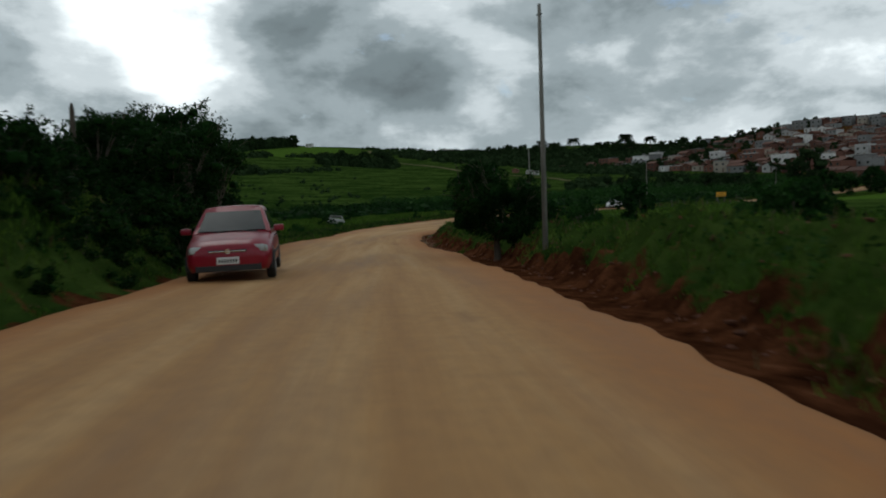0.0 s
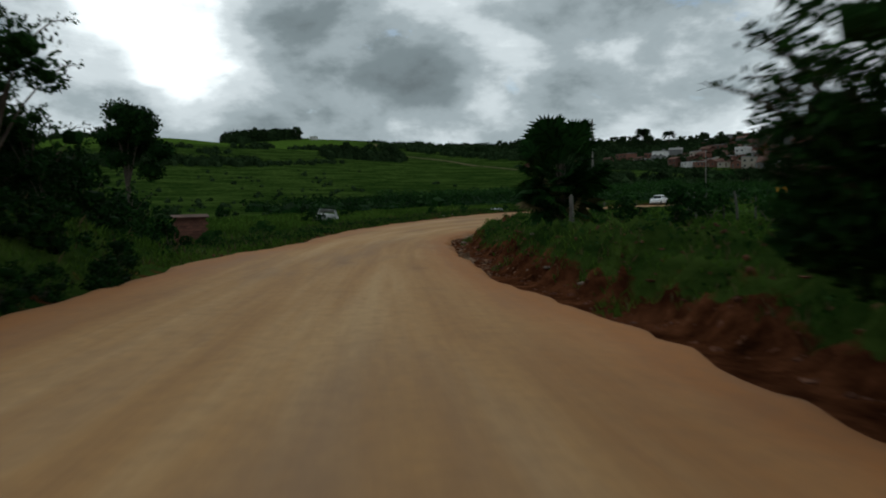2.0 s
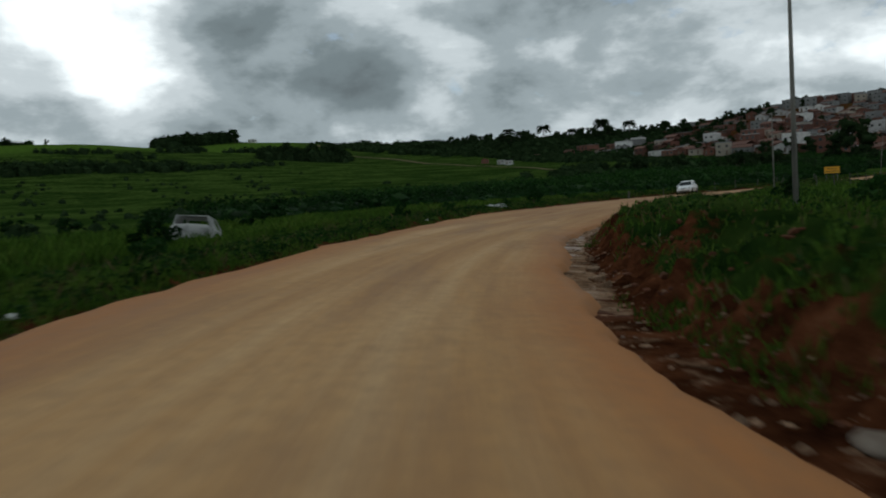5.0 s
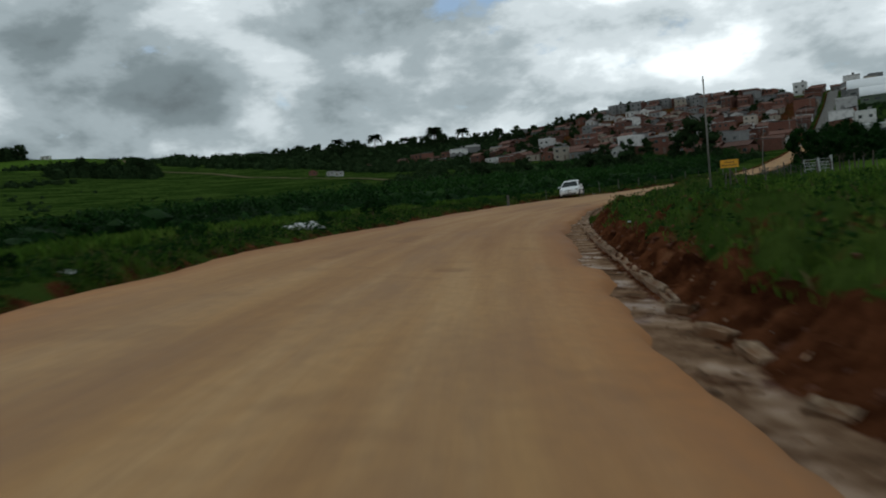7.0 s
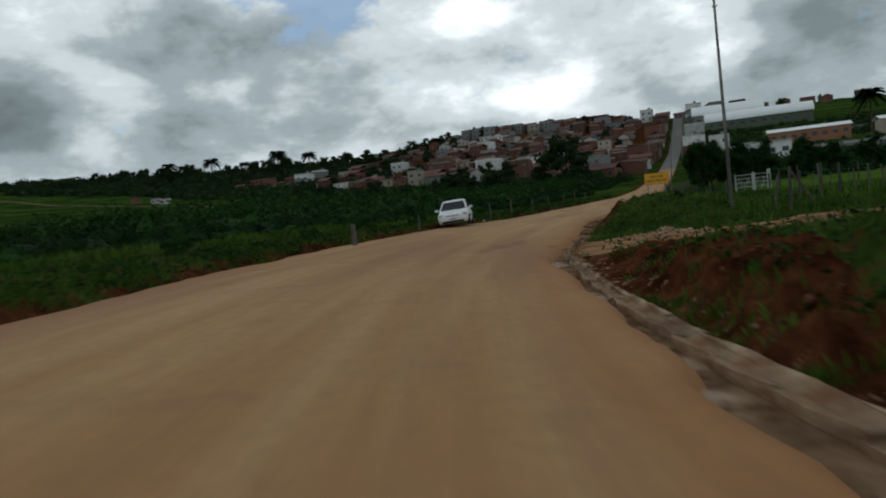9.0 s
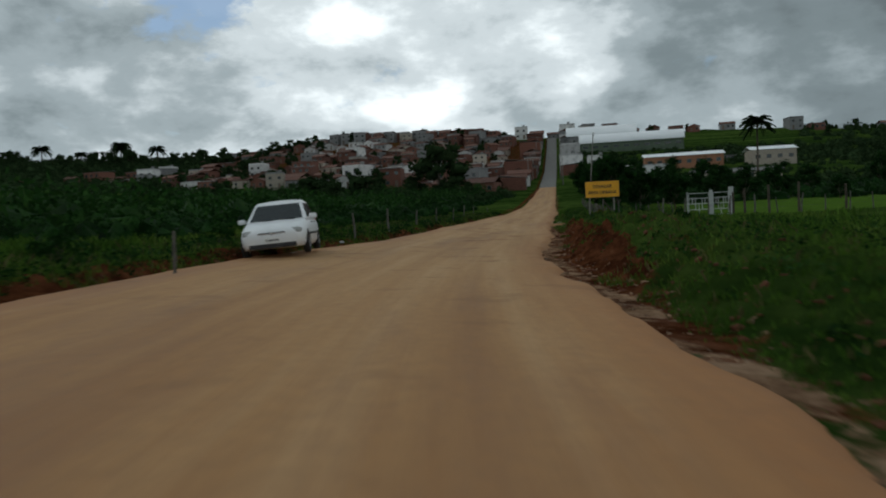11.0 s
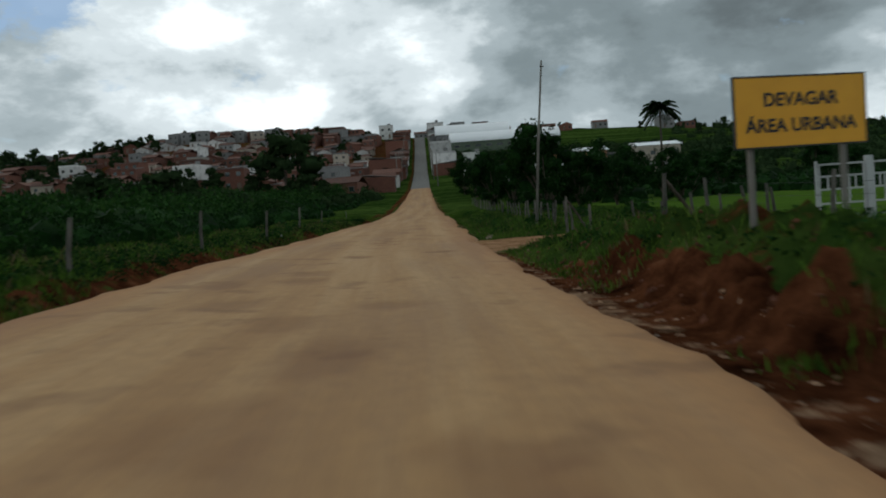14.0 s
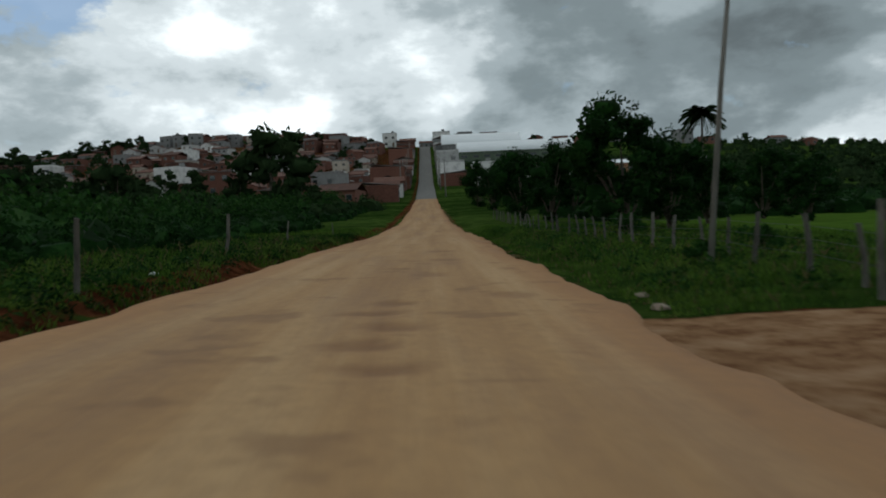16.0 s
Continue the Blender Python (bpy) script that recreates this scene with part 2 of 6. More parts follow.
def ground_material():
    """Grass and pasture, with bare red earth where the mask says so and trodden mud beside the road."""
    m = bpy.data.materials.new("pasture_and_red_earth")
    m.use_nodes = True
    t = m.node_tree
    b = t.nodes["Principled BSDF"]
    co = t.nodes.new("ShaderNodeTexCoord").outputs["Object"]
    strips = t.nodes.new("ShaderNodeMapping")
    strips.inputs["Rotation"].default_value = (0, 0, 0.75)
    strips.inputs["Scale"].default_value = (0.012, 0.06, 1)
    t.links.new(co, strips.inputs["Vector"])
    n1 = noise_node(t, strips.outputs[0], 1.0, 7, 0.62)
    n2 = noise_node(t, co, 0.7, 6, 0.65)
    g1 = ramp_node(t, n2, [(0.3, (0.006, 0.016, 0.004)), (0.5, (0.016, 0.036, 0.007)), (0.7, (0.042, 0.07, 0.014))])
    g2 = ramp_node(t, n2, [(0.3, (0.022, 0.048, 0.009)), (0.7, (0.064, 0.098, 0.020))])
    grass = mix_node(t, ramp_node(t, n1, [(0.42, (0, 0, 0)), (0.58, (1, 1, 1))]), g1, g2)
    at4 = t.nodes.new("ShaderNodeAttribute")
    at4.attribute_name = "lush"
    grass = mix_node(t, at4.outputs["Fac"], grass, ramp_node(t, n2, [(0.3, (0.04, 0.085, 0.012)), (0.7, (0.085, 0.145, 0.022))]))
    n3 = noise_node(t, co, 1.6, 8, 0.7)
    earth = ramp_node(t, n3, [(0.32, (0.016, 0.006, 0.003)), (0.46, (0.058, 0.020, 0.009)), (0.6, (0.118, 0.043, 0.019)), (0.74, (0.20, 0.094, 0.047))])
    at = t.nodes.new("ShaderNodeAttribute")
    at.attribute_name = "earth"
    e = math_node(t, "ADD", at.outputs["Fac"], math_node(t, "MULTIPLY_ADD", noise_node(t, co, 0.9, 7, 0.72), 2.0, -1.0))
    col = mix_node(t, ramp_node(t, e, [(0.42, (0, 0, 0)), (0.56, (1, 1, 1))]), grass, earth)
    at2 = t.nodes.new("ShaderNodeAttribute")
    at2.attribute_name = "mud"
    mud = ramp_node(t, n3, [(0.34, (0.07, 0.04, 0.023)), (0.46, (0.20, 0.118, 0.07)), (0.64, (0.36, 0.235, 0.148))])
    e2 = math_node(t, "ADD", at2.outputs["Fac"], math_node(t, "MULTIPLY_ADD", noise_node(t, co, 1.1, 7, 0.72), 1.7, -0.85))
    e2 = ramp_node(t, e2, [(0.45, (0, 0, 0)), (0.6, (1, 1, 1))])
    col = mix_node(t, e2, col, mud)
    at3 = t.nodes.new("ShaderNodeAttribute")
    at3.attribute_name = "drive"
    e3 = math_node(t, "ADD", at3.outputs["Fac"], math_node(t, "MULTIPLY_ADD", noise_node(t, co, 0.6, 6, 0.65), 1.0, -0.5))
    col = mix_node(t, ramp_node(t, e3, [(0.4, (0, 0, 0)), (0.6, (1, 1, 1))]), col, ramp_node(t, n3, [(0.35, (0.14, 0.064, 0.031)), (0.5, (0.29, 0.162, 0.085)), (0.68, (0.42, 0.265, 0.158))]))
    t.links.new(col, b.inputs["Base Color"])
    wet = math_node(t, "MULTIPLY", ramp_node(t, at2.outputs["Fac"], [(0.5, (0, 0, 0)), (0.72, (1, 1, 1))]), ramp_node(t, noise_node(t, co, 0.8, 4, 0.6), [(0.48, (0, 0, 0)), (0.58, (1, 1, 1))]))
    t.links.new(math_node(t, "MULTIPLY_ADD", wet, -0.55, 0.95), b.inputs["Roughness"])
    t.links.new(math_node(t, "MULTIPLY", wet, 0.12), b.inputs["Specular IOR Level"])
    bp = t.nodes.new("ShaderNodeBump")
    t.links.new(math_node(t, "MULTIPLY_ADD", wet, -0.7, 1.0), bp.inputs["Strength"])
    bp.inputs["Distance"].default_value = 0.12
    t.links.new(noise_node(t, co, 3.5, 8, 0.7), bp.inputs["Height"])
    t.links.new(bp.outputs[0], b.inputs["Normal"])
    return m


def road_material():
    """Compacted tan earth: long wheel streaks, redder sides, damp stains and loose grit. UV is metres along and across."""
    m = bpy.data.materials.new("compacted_earth_road")
    m.use_nodes = True
    t = m.node_tree
    b = t.nodes["Principled BSDF"]
    uv = t.nodes.new("ShaderNodeUVMap")
    uv.uv_map = "UVMap"
    mp = t.nodes.new("ShaderNodeMapping")
    mp.inputs["Scale"].default_value = (0.05, 1.1, 1)
    t.links.new(uv.outputs[0], mp.inputs["Vector"])
    streak = noise_node(t, mp.outputs[0], 1.0, 5, 0.6)
    mp2 = t.nodes.new("ShaderNodeMapping")
    mp2.inputs["Scale"].default_value = (0.07, 0.5, 1)
    t.links.new(uv.outputs[0], mp2.inputs["Vector"])
    blotch = noise_node(t, mp2.outputs[0], 1.0, 7, 0.65)
    fine = noise_node(t, uv.outputs[0], 5.0, 8, 0.7)
    base = ramp_node(t, streak, [(0.3, (0.335, 0.168, 0.064)), (0.5, (0.46, 0.255, 0.101)), (0.68, (0.555, 0.348, 0.165))])
    side = t.nodes.new("ShaderNodeAttribute")
    side.attribute_name = "side"
    rim = ramp_node(t, math_node(t, "ADD", side.outputs["Fac"], math_node(t, "MULTIPLY_ADD", blotch, 0.9, -0.45)), [(0.45, (0, 0, 0)), (0.95, (1, 1, 1))])
    col = mix_node(t, rim, base, (0.40, 0.165, 0.052))
    pale = t.nodes.new("ShaderNodeAttribute")
    pale.attribute_name = "pale"
    col = mix_node(t, pale.outputs["Fac"], col, mix_node(t, streak, (0.27, 0.17, 0.088), (0.46, 0.32, 0.185)))
    stain = ramp_node(t, blotch, [(0.50, (0, 0, 0)), (0.72, (0.75, 0.75, 0.75))])
    col = mix_node(t, stain, col, (0.25, 0.14, 0.072))
    mp3 = t.nodes.new("ShaderNodeMapping")
    mp3.inputs["Scale"].default_value = (1.0, 0.75, 1)
    t.links.new(uv.outputs[0], mp3.inputs["Vector"])
    damp = ramp_node(t, noise_node(t, mp3.outputs[0], 1.0, 3, 0.55), [(0.58, (0, 0, 0)), (0.66, (0.62, 0.62, 0.62))])
    damp = math_node(t, "MULTIPLY", damp, math_node(t, "MULTIPLY_ADD", pale.outputs["Fac"], 1.7, 0.2))
    col = mix_node(t, damp, col, (0.19, 0.102, 0.055))
    moist = t.nodes.new("ShaderNodeAttribute")
    moist.attribute_name = "moist"
    soak = math_node(t, "MULTIPLY", moist.outputs["Fac"], ramp_node(t, blotch, [(0.3, (0.5, 0.5, 0.5)), (0.6, (1, 1, 1))]))
    col = mix_node(t, soak, col, (0.24, 0.105, 0.048))
    worn = t.nodes.new("ShaderNodeAttribute")
    worn.attribute_name = "worn"
    col = mix_node(t, math_node(t, "MULTIPLY", worn.outputs["Fac"], 0.85), col, (0.185, 0.085, 0.042))
    col = mix_node(t, ramp_node(t, fine, [(0.35, (0.3, 0.3, 0.3)), (0.6, (0, 0, 0))]), col, (0.21, 0.122, 0.068))
    t.links.new(col, b.inputs["Base Color"])
    b.inputs["Specular IOR Level"].default_value = 0.2
    t.links.new(math_node(t, "MULTIPLY_ADD", stain, -0.25, 0.9), b.inputs["Roughness"])
    bp = t.nodes.new("ShaderNodeBump")
    bp.inputs["Strength"].default_value = 0.18
    bp.inputs["Distance"].default_value = 0.04
    t.links.new(math_node(t, "ADD", math_node(t, "MULTIPLY", fine, 0.5), math_node(t, "MULTIPLY", blotch, 2.0)), bp.inputs["Height"])
    t.links.new(bp.outputs[0], b.inputs["Normal"])
    return m


# ---- shape helpers ----
def mesh_np(name, verts, faces, mat, smooth=False):
    """A mesh from arrays of points and of triangles or quads."""
    me = bpy.data.meshes.new(name)
    verts, faces = np.asarray(verts, np.float32), np.asarray(faces, np.int32)
    k = faces.shape[1]
    me.vertices.add(len(verts))
    me.vertices.foreach_set("co", verts.ravel())
    me.loops.add(faces.size)
    me.loops.foreach_set("vertex_index", faces.ravel())
    me.polygons.add(len(faces))
    me.polygons.foreach_set("loop_start", np.arange(0, faces.size, k, dtype=np.int32))
    me.update(calc_edges=True)
    me.polygons.foreach_set("use_smooth", np.full(len(faces), smooth))
    me.materials.append(mat)
    return me


def part(name, bm, mat, parent=None, label="", smooth=False):
    me = bpy.data.meshes.new(name)
    bm.to_mesh(me)
    bm.free()
    me.materials.append(mat)
    if smooth:
        me.polygons.foreach_set("use_smooth", np.ones(len(me.polygons), bool))
    ob = new(name, me)
    ob.parent = parent
    return tagged(ob, label)


def box(bm, cx, cy, cz, sx, sy, sz, bevel=0.0, rot=None):
    r = bmesh.ops.create_cube(bm, size=1)["verts"]
    m = Matrix.Translation((cx, cy, cz)) @ (rot or Matrix.Identity(4)) @ Matrix.Diagonal((sx, sy, sz, 1))
    bmesh.ops.transform(bm, matrix=m, verts=r)
    if bevel:
        es = list({e for v in r for e in v.link_edges})
        bmesh.ops.bevel(bm, geom=es, offset=bevel, segments=2, affect="EDGES", profile=0.6)


def tube(bm, pts, radii, seg=8):
    """A tapered tube along points."""
    rings = []
    pts = [Vector(p) for p in pts]
    for i, p in enumerate(pts):
        d = (pts[min(i + 1, len(pts) - 1)] - pts[max(i - 1, 0)]).normalized()
        a = d.orthogonal().normalized() if i == 0 else (a - d * a.dot(d)).normalized()
        c = d.cross(a)
        rings.append([bm.verts.new(p + (a * math.cos(2 * math.pi * k / seg) + c * math.sin(2 * math.pi * k / seg)) * radii[i]) for k in range(seg)])
    for r0, r1 in zip(rings, rings[1:]):
        for k in range(seg):
            bm.faces.new((r0[k], r0[(k + 1) % seg], r1[(k + 1) % seg], r1[k]))
    bm.faces.new(rings[0][::-1])
    bm.faces.new(rings[-1])


def leaf_quads(centres, sizes, rng, aspect=0.5, droop=0.0):
    """Diamond leaves of any turn about their centres."""
    n = len(centres)
    a = rng.normal(size=(n, 3))
    a[:, 2] -= droop
    a /= np.linalg.norm(a, axis=1)[:, None]
    b = np.cross(a, rng.normal(size=(n, 3)))
    b /= np.linalg.norm(b, axis=1)[:, None] + 1e-9
    s = np.asarray(sizes)[:, None]
    v = np.stack([centres - a * s, centres + b * s * aspect, centres + a * s, centres - b * s * aspect], 1).reshape(-1, 3)
    return v, np.arange(4 * n).reshape(n, 4)


def vnoise(x, y, seed=0):
    """Smooth value noise on arrays, 0 to 1."""
    xi, yi = np.floor(x).astype(np.int64), np.floor(y).astype(np.int64)
    fx, fy = x - xi, y - yi
    fx, fy = fx * fx * (3 - 2 * fx), fy * fy * (3 - 2 * fy)

    def hsh(i, j):
        h = (i * 374761393 + j * 668265263 + seed * 974711) & 0x7FFFFFFF
        h = ((h ^ (h >> 13)) * 1274126177) & 0x7FFFFFFF
        return ((h ^ (h >> 16)) & 0xFFFF) / 65535.0
    return (hsh(xi, yi) * (1 - fx) + hsh(xi + 1, yi) * fx) * (1 - fy) + (hsh(xi, yi + 1) * (1 - fx) + hsh(xi + 1, yi + 1) * fx) * fy


def fbm(x, y, scale, octaves=4, seed=0):
    s, a, f = 0.0, 0.5, 1.0 / scale
    for k in range(octaves):
        s = s + a * (vnoise(x * f, y * f, seed + k) - 0.5)
        a, f = a * 0.5, f * 2.03
    return s


def smooth01(t):
    t = np.clip(t, 0, 1)
    return t * t * (3 - 2 * t)


# ---- the lie of the land ----
# the road's line: x, y, height, fall to its inner side in degrees
LINE = np.array([
    (104.6, -171.5, 0.85, 0.6), (89.1, -159.2, 0.72, 0.8), (73.7, -146.6, 0.60, 0.9), (66.0, -140.3, 0.50, 0.8), (58.7, -134.2, 0.28, 1.0),
    (51.4, -128.3, 0.06, 1.5), (43.9, -122.0, -0.08, 2.0), (36.1, -114.8, -0.16, 3.0), (28.2, -105.4, -0.26, 4.4), (20.8, -93.9, -0.36, 5.0),
    (15.0, -82.1, -0.41, 5.1), (10.1, -70.5, -0.38, 5.0), (6.85, -60.2, -0.31, 4.2), (4.6, -50.0, -0.25, 3.0), (3.05, -39.3, -0.23, 2.8),
    (2.2, -28.3, -0.23, 3.2), (1.95, -18.0, -0.20, 3.2), (1.75, -8.9, -0.12, 2.7), (1.3, 0.0, 0.0, 2.2), (1.1, 12, 0.12, 1.5), (1.1, 40, 0.55, 0.5)])


def spline(p, step=0.5):
    out = []
    q = np.vstack([2 * p[0] - p[1], p, 2 * p[-1] - p[-2]])
    for i in range(1, len(q) - 2):
        n = max(2, int(np.linalg.norm(q[i + 1, :2] - q[i, :2]) / step))
        t = np.linspace(0, 1, n, endpoint=False)[:, None]
        a, b, c, d = q[i - 1], q[i], q[i + 1], q[i + 2]
        out.append(0.5 * (2 * b + (c - a) * t + (2 * a - 5 * b + 4 * c - d) * t ** 2 + (3 * b - a - 3 * c + d) * t ** 3))
    return np.vstack(out + [p[-1:]])


def ramp_height(d):
    """The valley side: height by the distance up it."""
    return np.interp(d, (-60, 30, 50, 78, 120, 158, 234, 300, 330, 410, 500, 822, 1500, 4000), (0, 0.3, 0.6, 1.6, 4, 7, 15, 28, 36, 43.5, 48, 69, 85, 95))


ROAD = spline(LINE)
ys = np.arange(40.5, 352, 0.5)
ROAD = np.vstack([ROAD, np.stack([np.full_like(ys, 1.1), ys, ramp_height(ys) + np.interp(ys, (40, 70), (0.1, 0)), np.zeros_like(ys)], 1)])
pad = np.pad(ROAD[:, 2:], ((15, 15), (0, 0)), "edge")
ROAD[:, 2:] = np.stack([np.convolve(pad[:, i], np.hanning(33)[1:-1] / np.hanning(33).sum(), "valid") for i in (0, 1)], 1)
TAN = np.gradient(ROAD[:, :2], axis=0)
TAN /= np.linalg.norm(TAN, axis=1)[:, None]
ARC = np.r_[0, np.cumsum(np.hypot(*np.diff(ROAD[:, :2], axis=0).T))]
ARC -= ARC[np.argmin(((ROAD[:, :2] - (73.7, -146.6)) ** 2).sum(1))]
RIGHT_S, RIGHT_N = (0, 12, 26, 34, 45, 58, 75, 90, 100, 110, 119, 130, 145, 150, 160, 174, 185, 215, 250, 331), (2.55, 2.75, 2.8, 2.2, 2.0, 1.55, 1.45, 1.6, 1.75, 1.7, 1.65, 2.3, 1.8, 2.0, 2.25, 2.3, 2.6, 2.7, 2.3, 1.8)
LEFT_S, LEFT_N = (0, 30, 38, 48, 70, 93, 105, 125, 140, 152, 185, 215, 250, 331), (-4.1, -4.8, -4.9, -3.8, -4.5, -6.0, -5.3, -6.3, -6.3, -4.9, -4.52, -4.35, -3.3, -2.7)
# height of the cut or verge beside the road
BANK_S, BANK_H = (0, 25, 45, 58, 64, 105, 113, 117, 119.6, 124.2, 128, 140, 148, 168, 174.5, 176.5, 182, 186, 260, 320), (0.75, 0.75, 0.6, 0.6, 0.74, 0.68, 0.42, 0.24, 0.0, 0.0, 0.35, 0.55, 0.78, 0.6, 0.3, 0.0, 0.0, 0.2, 0.3, 0.1)
LBANK_S, LBANK_H = (0, 30, 37, 42, 50, 90, 110, 330), (2.3, 2.0, 1.2, 0.0, -0.3, -0.15, 0.1, 0.1)


def along(s, n):
    """Points s along the road and n to its right, with the road's height and cross fall there."""
    f = [np.interp(s, ARC, c) for c in (ROAD[:, 0], ROAD[:, 1], ROAD[:, 2], ROAD[:, 3], TAN[:, 0], TAN[:, 1])]
    return f[0] + f[5] * n, f[1] - f[4] * n, f[2], f[3]


def road_coords(x, y):
    """Distance along the road, offset to its right and index of the nearest point of its line."""
    x, y = np.atleast_1d(np.asarray(x, float)), np.atleast_1d(np.asarray(y, float))
    k = np.empty(len(x), int)
    coarse = ROAD[::4, :2]
    for i in range(0, len(x), 20000):
        sl = slice(i, i + 20000)
        j = np.argmin((x[sl, None] - coarse[None, :, 0]) ** 2 + (y[sl, None] - coarse[None, :, 1]) ** 2, 1) * 4
        cand = np.clip(j[:, None] + np.arange(-4, 5), 0, len(ROAD) - 1)
        dd = (x[sl, None] - ROAD[cand, 0]) ** 2 + (y[sl, None] - ROAD[cand, 1]) ** 2
        k[sl] = cand[np.arange(len(cand)), np.argmin(dd, 1)]
    ex, ey = x - ROAD[k, 0], y - ROAD[k, 1]
    n = ex * TAN[k, 1] - ey * TAN[k, 0]
    # past the line's ends the offset is the true distance
    far = np.hypot(ex, ey)
    return ARC[k], np.where(np.abs(far - np.abs(n)) > 2, far * np.sign(n + 1e-9), n), k


def land(x, y, full=False):
    """Height of the ground at x, y."""
    x, y = np.atleast_1d(np.asarray(x, float)), np.atleast_1d(np.asarray(y, float))
    d = y + np.where(x < 0, -0.38 * x, -0.12 * x)
    r = np.hypot(x, y)
    base = np.minimum(ramp_height(d), np.interp(x, (0, 40, 90, 180, 500), (400, 41, 35, 29, 24))) + 11 * np.exp(-((x + 480) ** 2 + (y - 190) ** 2) / 150 ** 2) + 31 * np.exp(-((x + 350) ** 2 + y ** 2) / 135 ** 2) - 8.5 * smooth01((x + 470) / 110) * smooth01((-92 - x) / 62) * smooth01((y - 150) / 110) + fbm(x, y, 45, 4, 3) * np.clip((r - 40) / 120, 0.15, 3.5)
    s, n, k = road_coords(x, y)
    s = s + np.clip((x - ROAD[k, 0]) * TAN[k, 0] + (y - ROAD[k, 1]) * TAN[k, 1], -0.5, 0.5)
    zr, bank = np.interp(s, ARC, ROAD[:, 2]), np.tan(np.radians(np.interp(s, ARC, ROAD[:, 3])))
    ri, le = np.interp(s, RIGHT_S, RIGHT_N), np.interp(s, LEFT_S, LEFT_N)
    er, el = n - ri, le - n
    rough = fbm(x, y, 1.6, 4, 11)
    hb = np.interp(s, BANK_S, BANK_H)
    up = 0.8 * smooth01((er - 0.8) / 1.25) + 0.2 * smooth01((er - 2.0) / 4)
    zr_right = zr - ri * bank - 0.14 - 0.03 * smooth01(er / 0.4) * smooth01((1.2 - er) / 0.4) + hb * up * (1 - 0.5 * smooth01((er - 3.5) / 5) * smooth01((s - 128) / 8)) + rough * (0.05 + 0.45 * hb * smooth01((er - 0.5) / 0.8) * smooth01((9 - er) / 6)) + 0.03 * np.clip(er - 4, 0, 12) * smooth01((150 - s) / 20)
    hl = np.interp(s, LBANK_S, LBANK_H)
    zr_left = zr - le * bank - 0.14 + 0.08 * smooth01(el / 0.6) + hl * smooth01((el - 0.25) / np.where(hl > 0.4, 2.2, 4.5)) + rough * 0.25 * smooth01(el / 1.0) + smooth01((s - 44) / 8) * ((0.05 + 0.13 * smooth01((s - 70) / 15)) * smooth01((el - 0.25) / 0.4) + smooth01((el - 0.1) / 0.3) * smooth01((3.5 - el) / 2) * 0.35 * fbm(x, y, 0.7, 3, 64))
    near = np.where(er > 0, zr_right, np.where(el > 0, zr_left, zr - np.clip(n, le, ri) * bank - 0.14))
    w = smooth01((np.maximum(er, el) - 9) / 26)
    h = near * (1 - w) + base * w
    live = smooth01((er - 0.55) / 0.6) * smooth01((4.8 - er) / 1.6) * np.clip(hb / 0.5, 0, 1.3) * smooth01(s / 2) * smooth01((176 - s) / 2)
    lump = 1.1 * np.abs(fbm(x, y, 0.9, 4, 61)) + 1.25 * fbm(x, y, 0.36, 3, 62) + 1.0 * fbm(x, y, 2.6, 2, 63)
    h = h + live * (0.05 + 0.62 * lump)
    if full:
        return h, s, n, er, el, hb, hl
    return h


def gz(x, y):
    return float(land(x, y)[0])


def at_road(s, n):
    """The place s along the road and n to its right."""
    k = int(np.argmin(np.abs(ARC - s)))
    return ROAD[k, 0] + TAN[k, 1] * n, ROAD[k, 1] - TAN[k, 0] * n


def heading(s):
    k = int(np.argmin(np.abs(ARC - s)))
    return math.degrees(math.atan2(TAN[k, 1], TAN[k, 0]))


def graded(lo, f0, f1, hi, step, grow):
    mid_ = np.arange(f0, f1 + 1e-6, step)
    a, st = [], step
    v = f1
    while v < hi:
        st *= grow
        v += st
        a.append(v)
    c, st, v = [], step, f0
    while v > lo:
        st *= grow
        v -= st
        c.append(v)
    return np.array(c[::-1] + list(mid_) + a)


def build_ground():
    gx = graded(-2600, -16, 96, 2600, 0.7, 1.05)
    gy = graded(-2600, -170, 46, 3200, 0.7, 1.04)
    X, Y = np.meshgrid(gx, gy)
    h, s, n, er, el, hb, hl = land(X.ravel(), Y.ravel(), True)
    nx, ny = len(gx), len(gy)
    i = np.arange(nx * ny).reshape(ny, nx)
    f = np.stack([i[:-1, :-1], i[:-1, 1:], i[1:, 1:], i[1:, :-1]], -1).reshape(-1, 4)
    h = h - 0.3 * smooth01((er + 1.3) / 0.5) * smooth01((4.6 - er) / 0.5) * smooth01(s / 2) * smooth01((175.5 - s) / 1.5)
    h = h - 0.3 * smooth01((el + 1.3) / 0.5) * smooth01((2.4 - el) / 0.8) * smooth01((s - 46) / 2) * smooth01((226 - s) / 2)
    me = mesh_np("ground", np.stack([X.ravel(), Y.ravel(), h], 1), f, ground_material(), True)
    mask_ground(me, X.ravel(), Y.ravel(), s, er, el, hb, hl)
    ob = new("ground", me)
    tagged(ob, "green pasture and red earth banks rising to a hill", "ground", kind="structure")


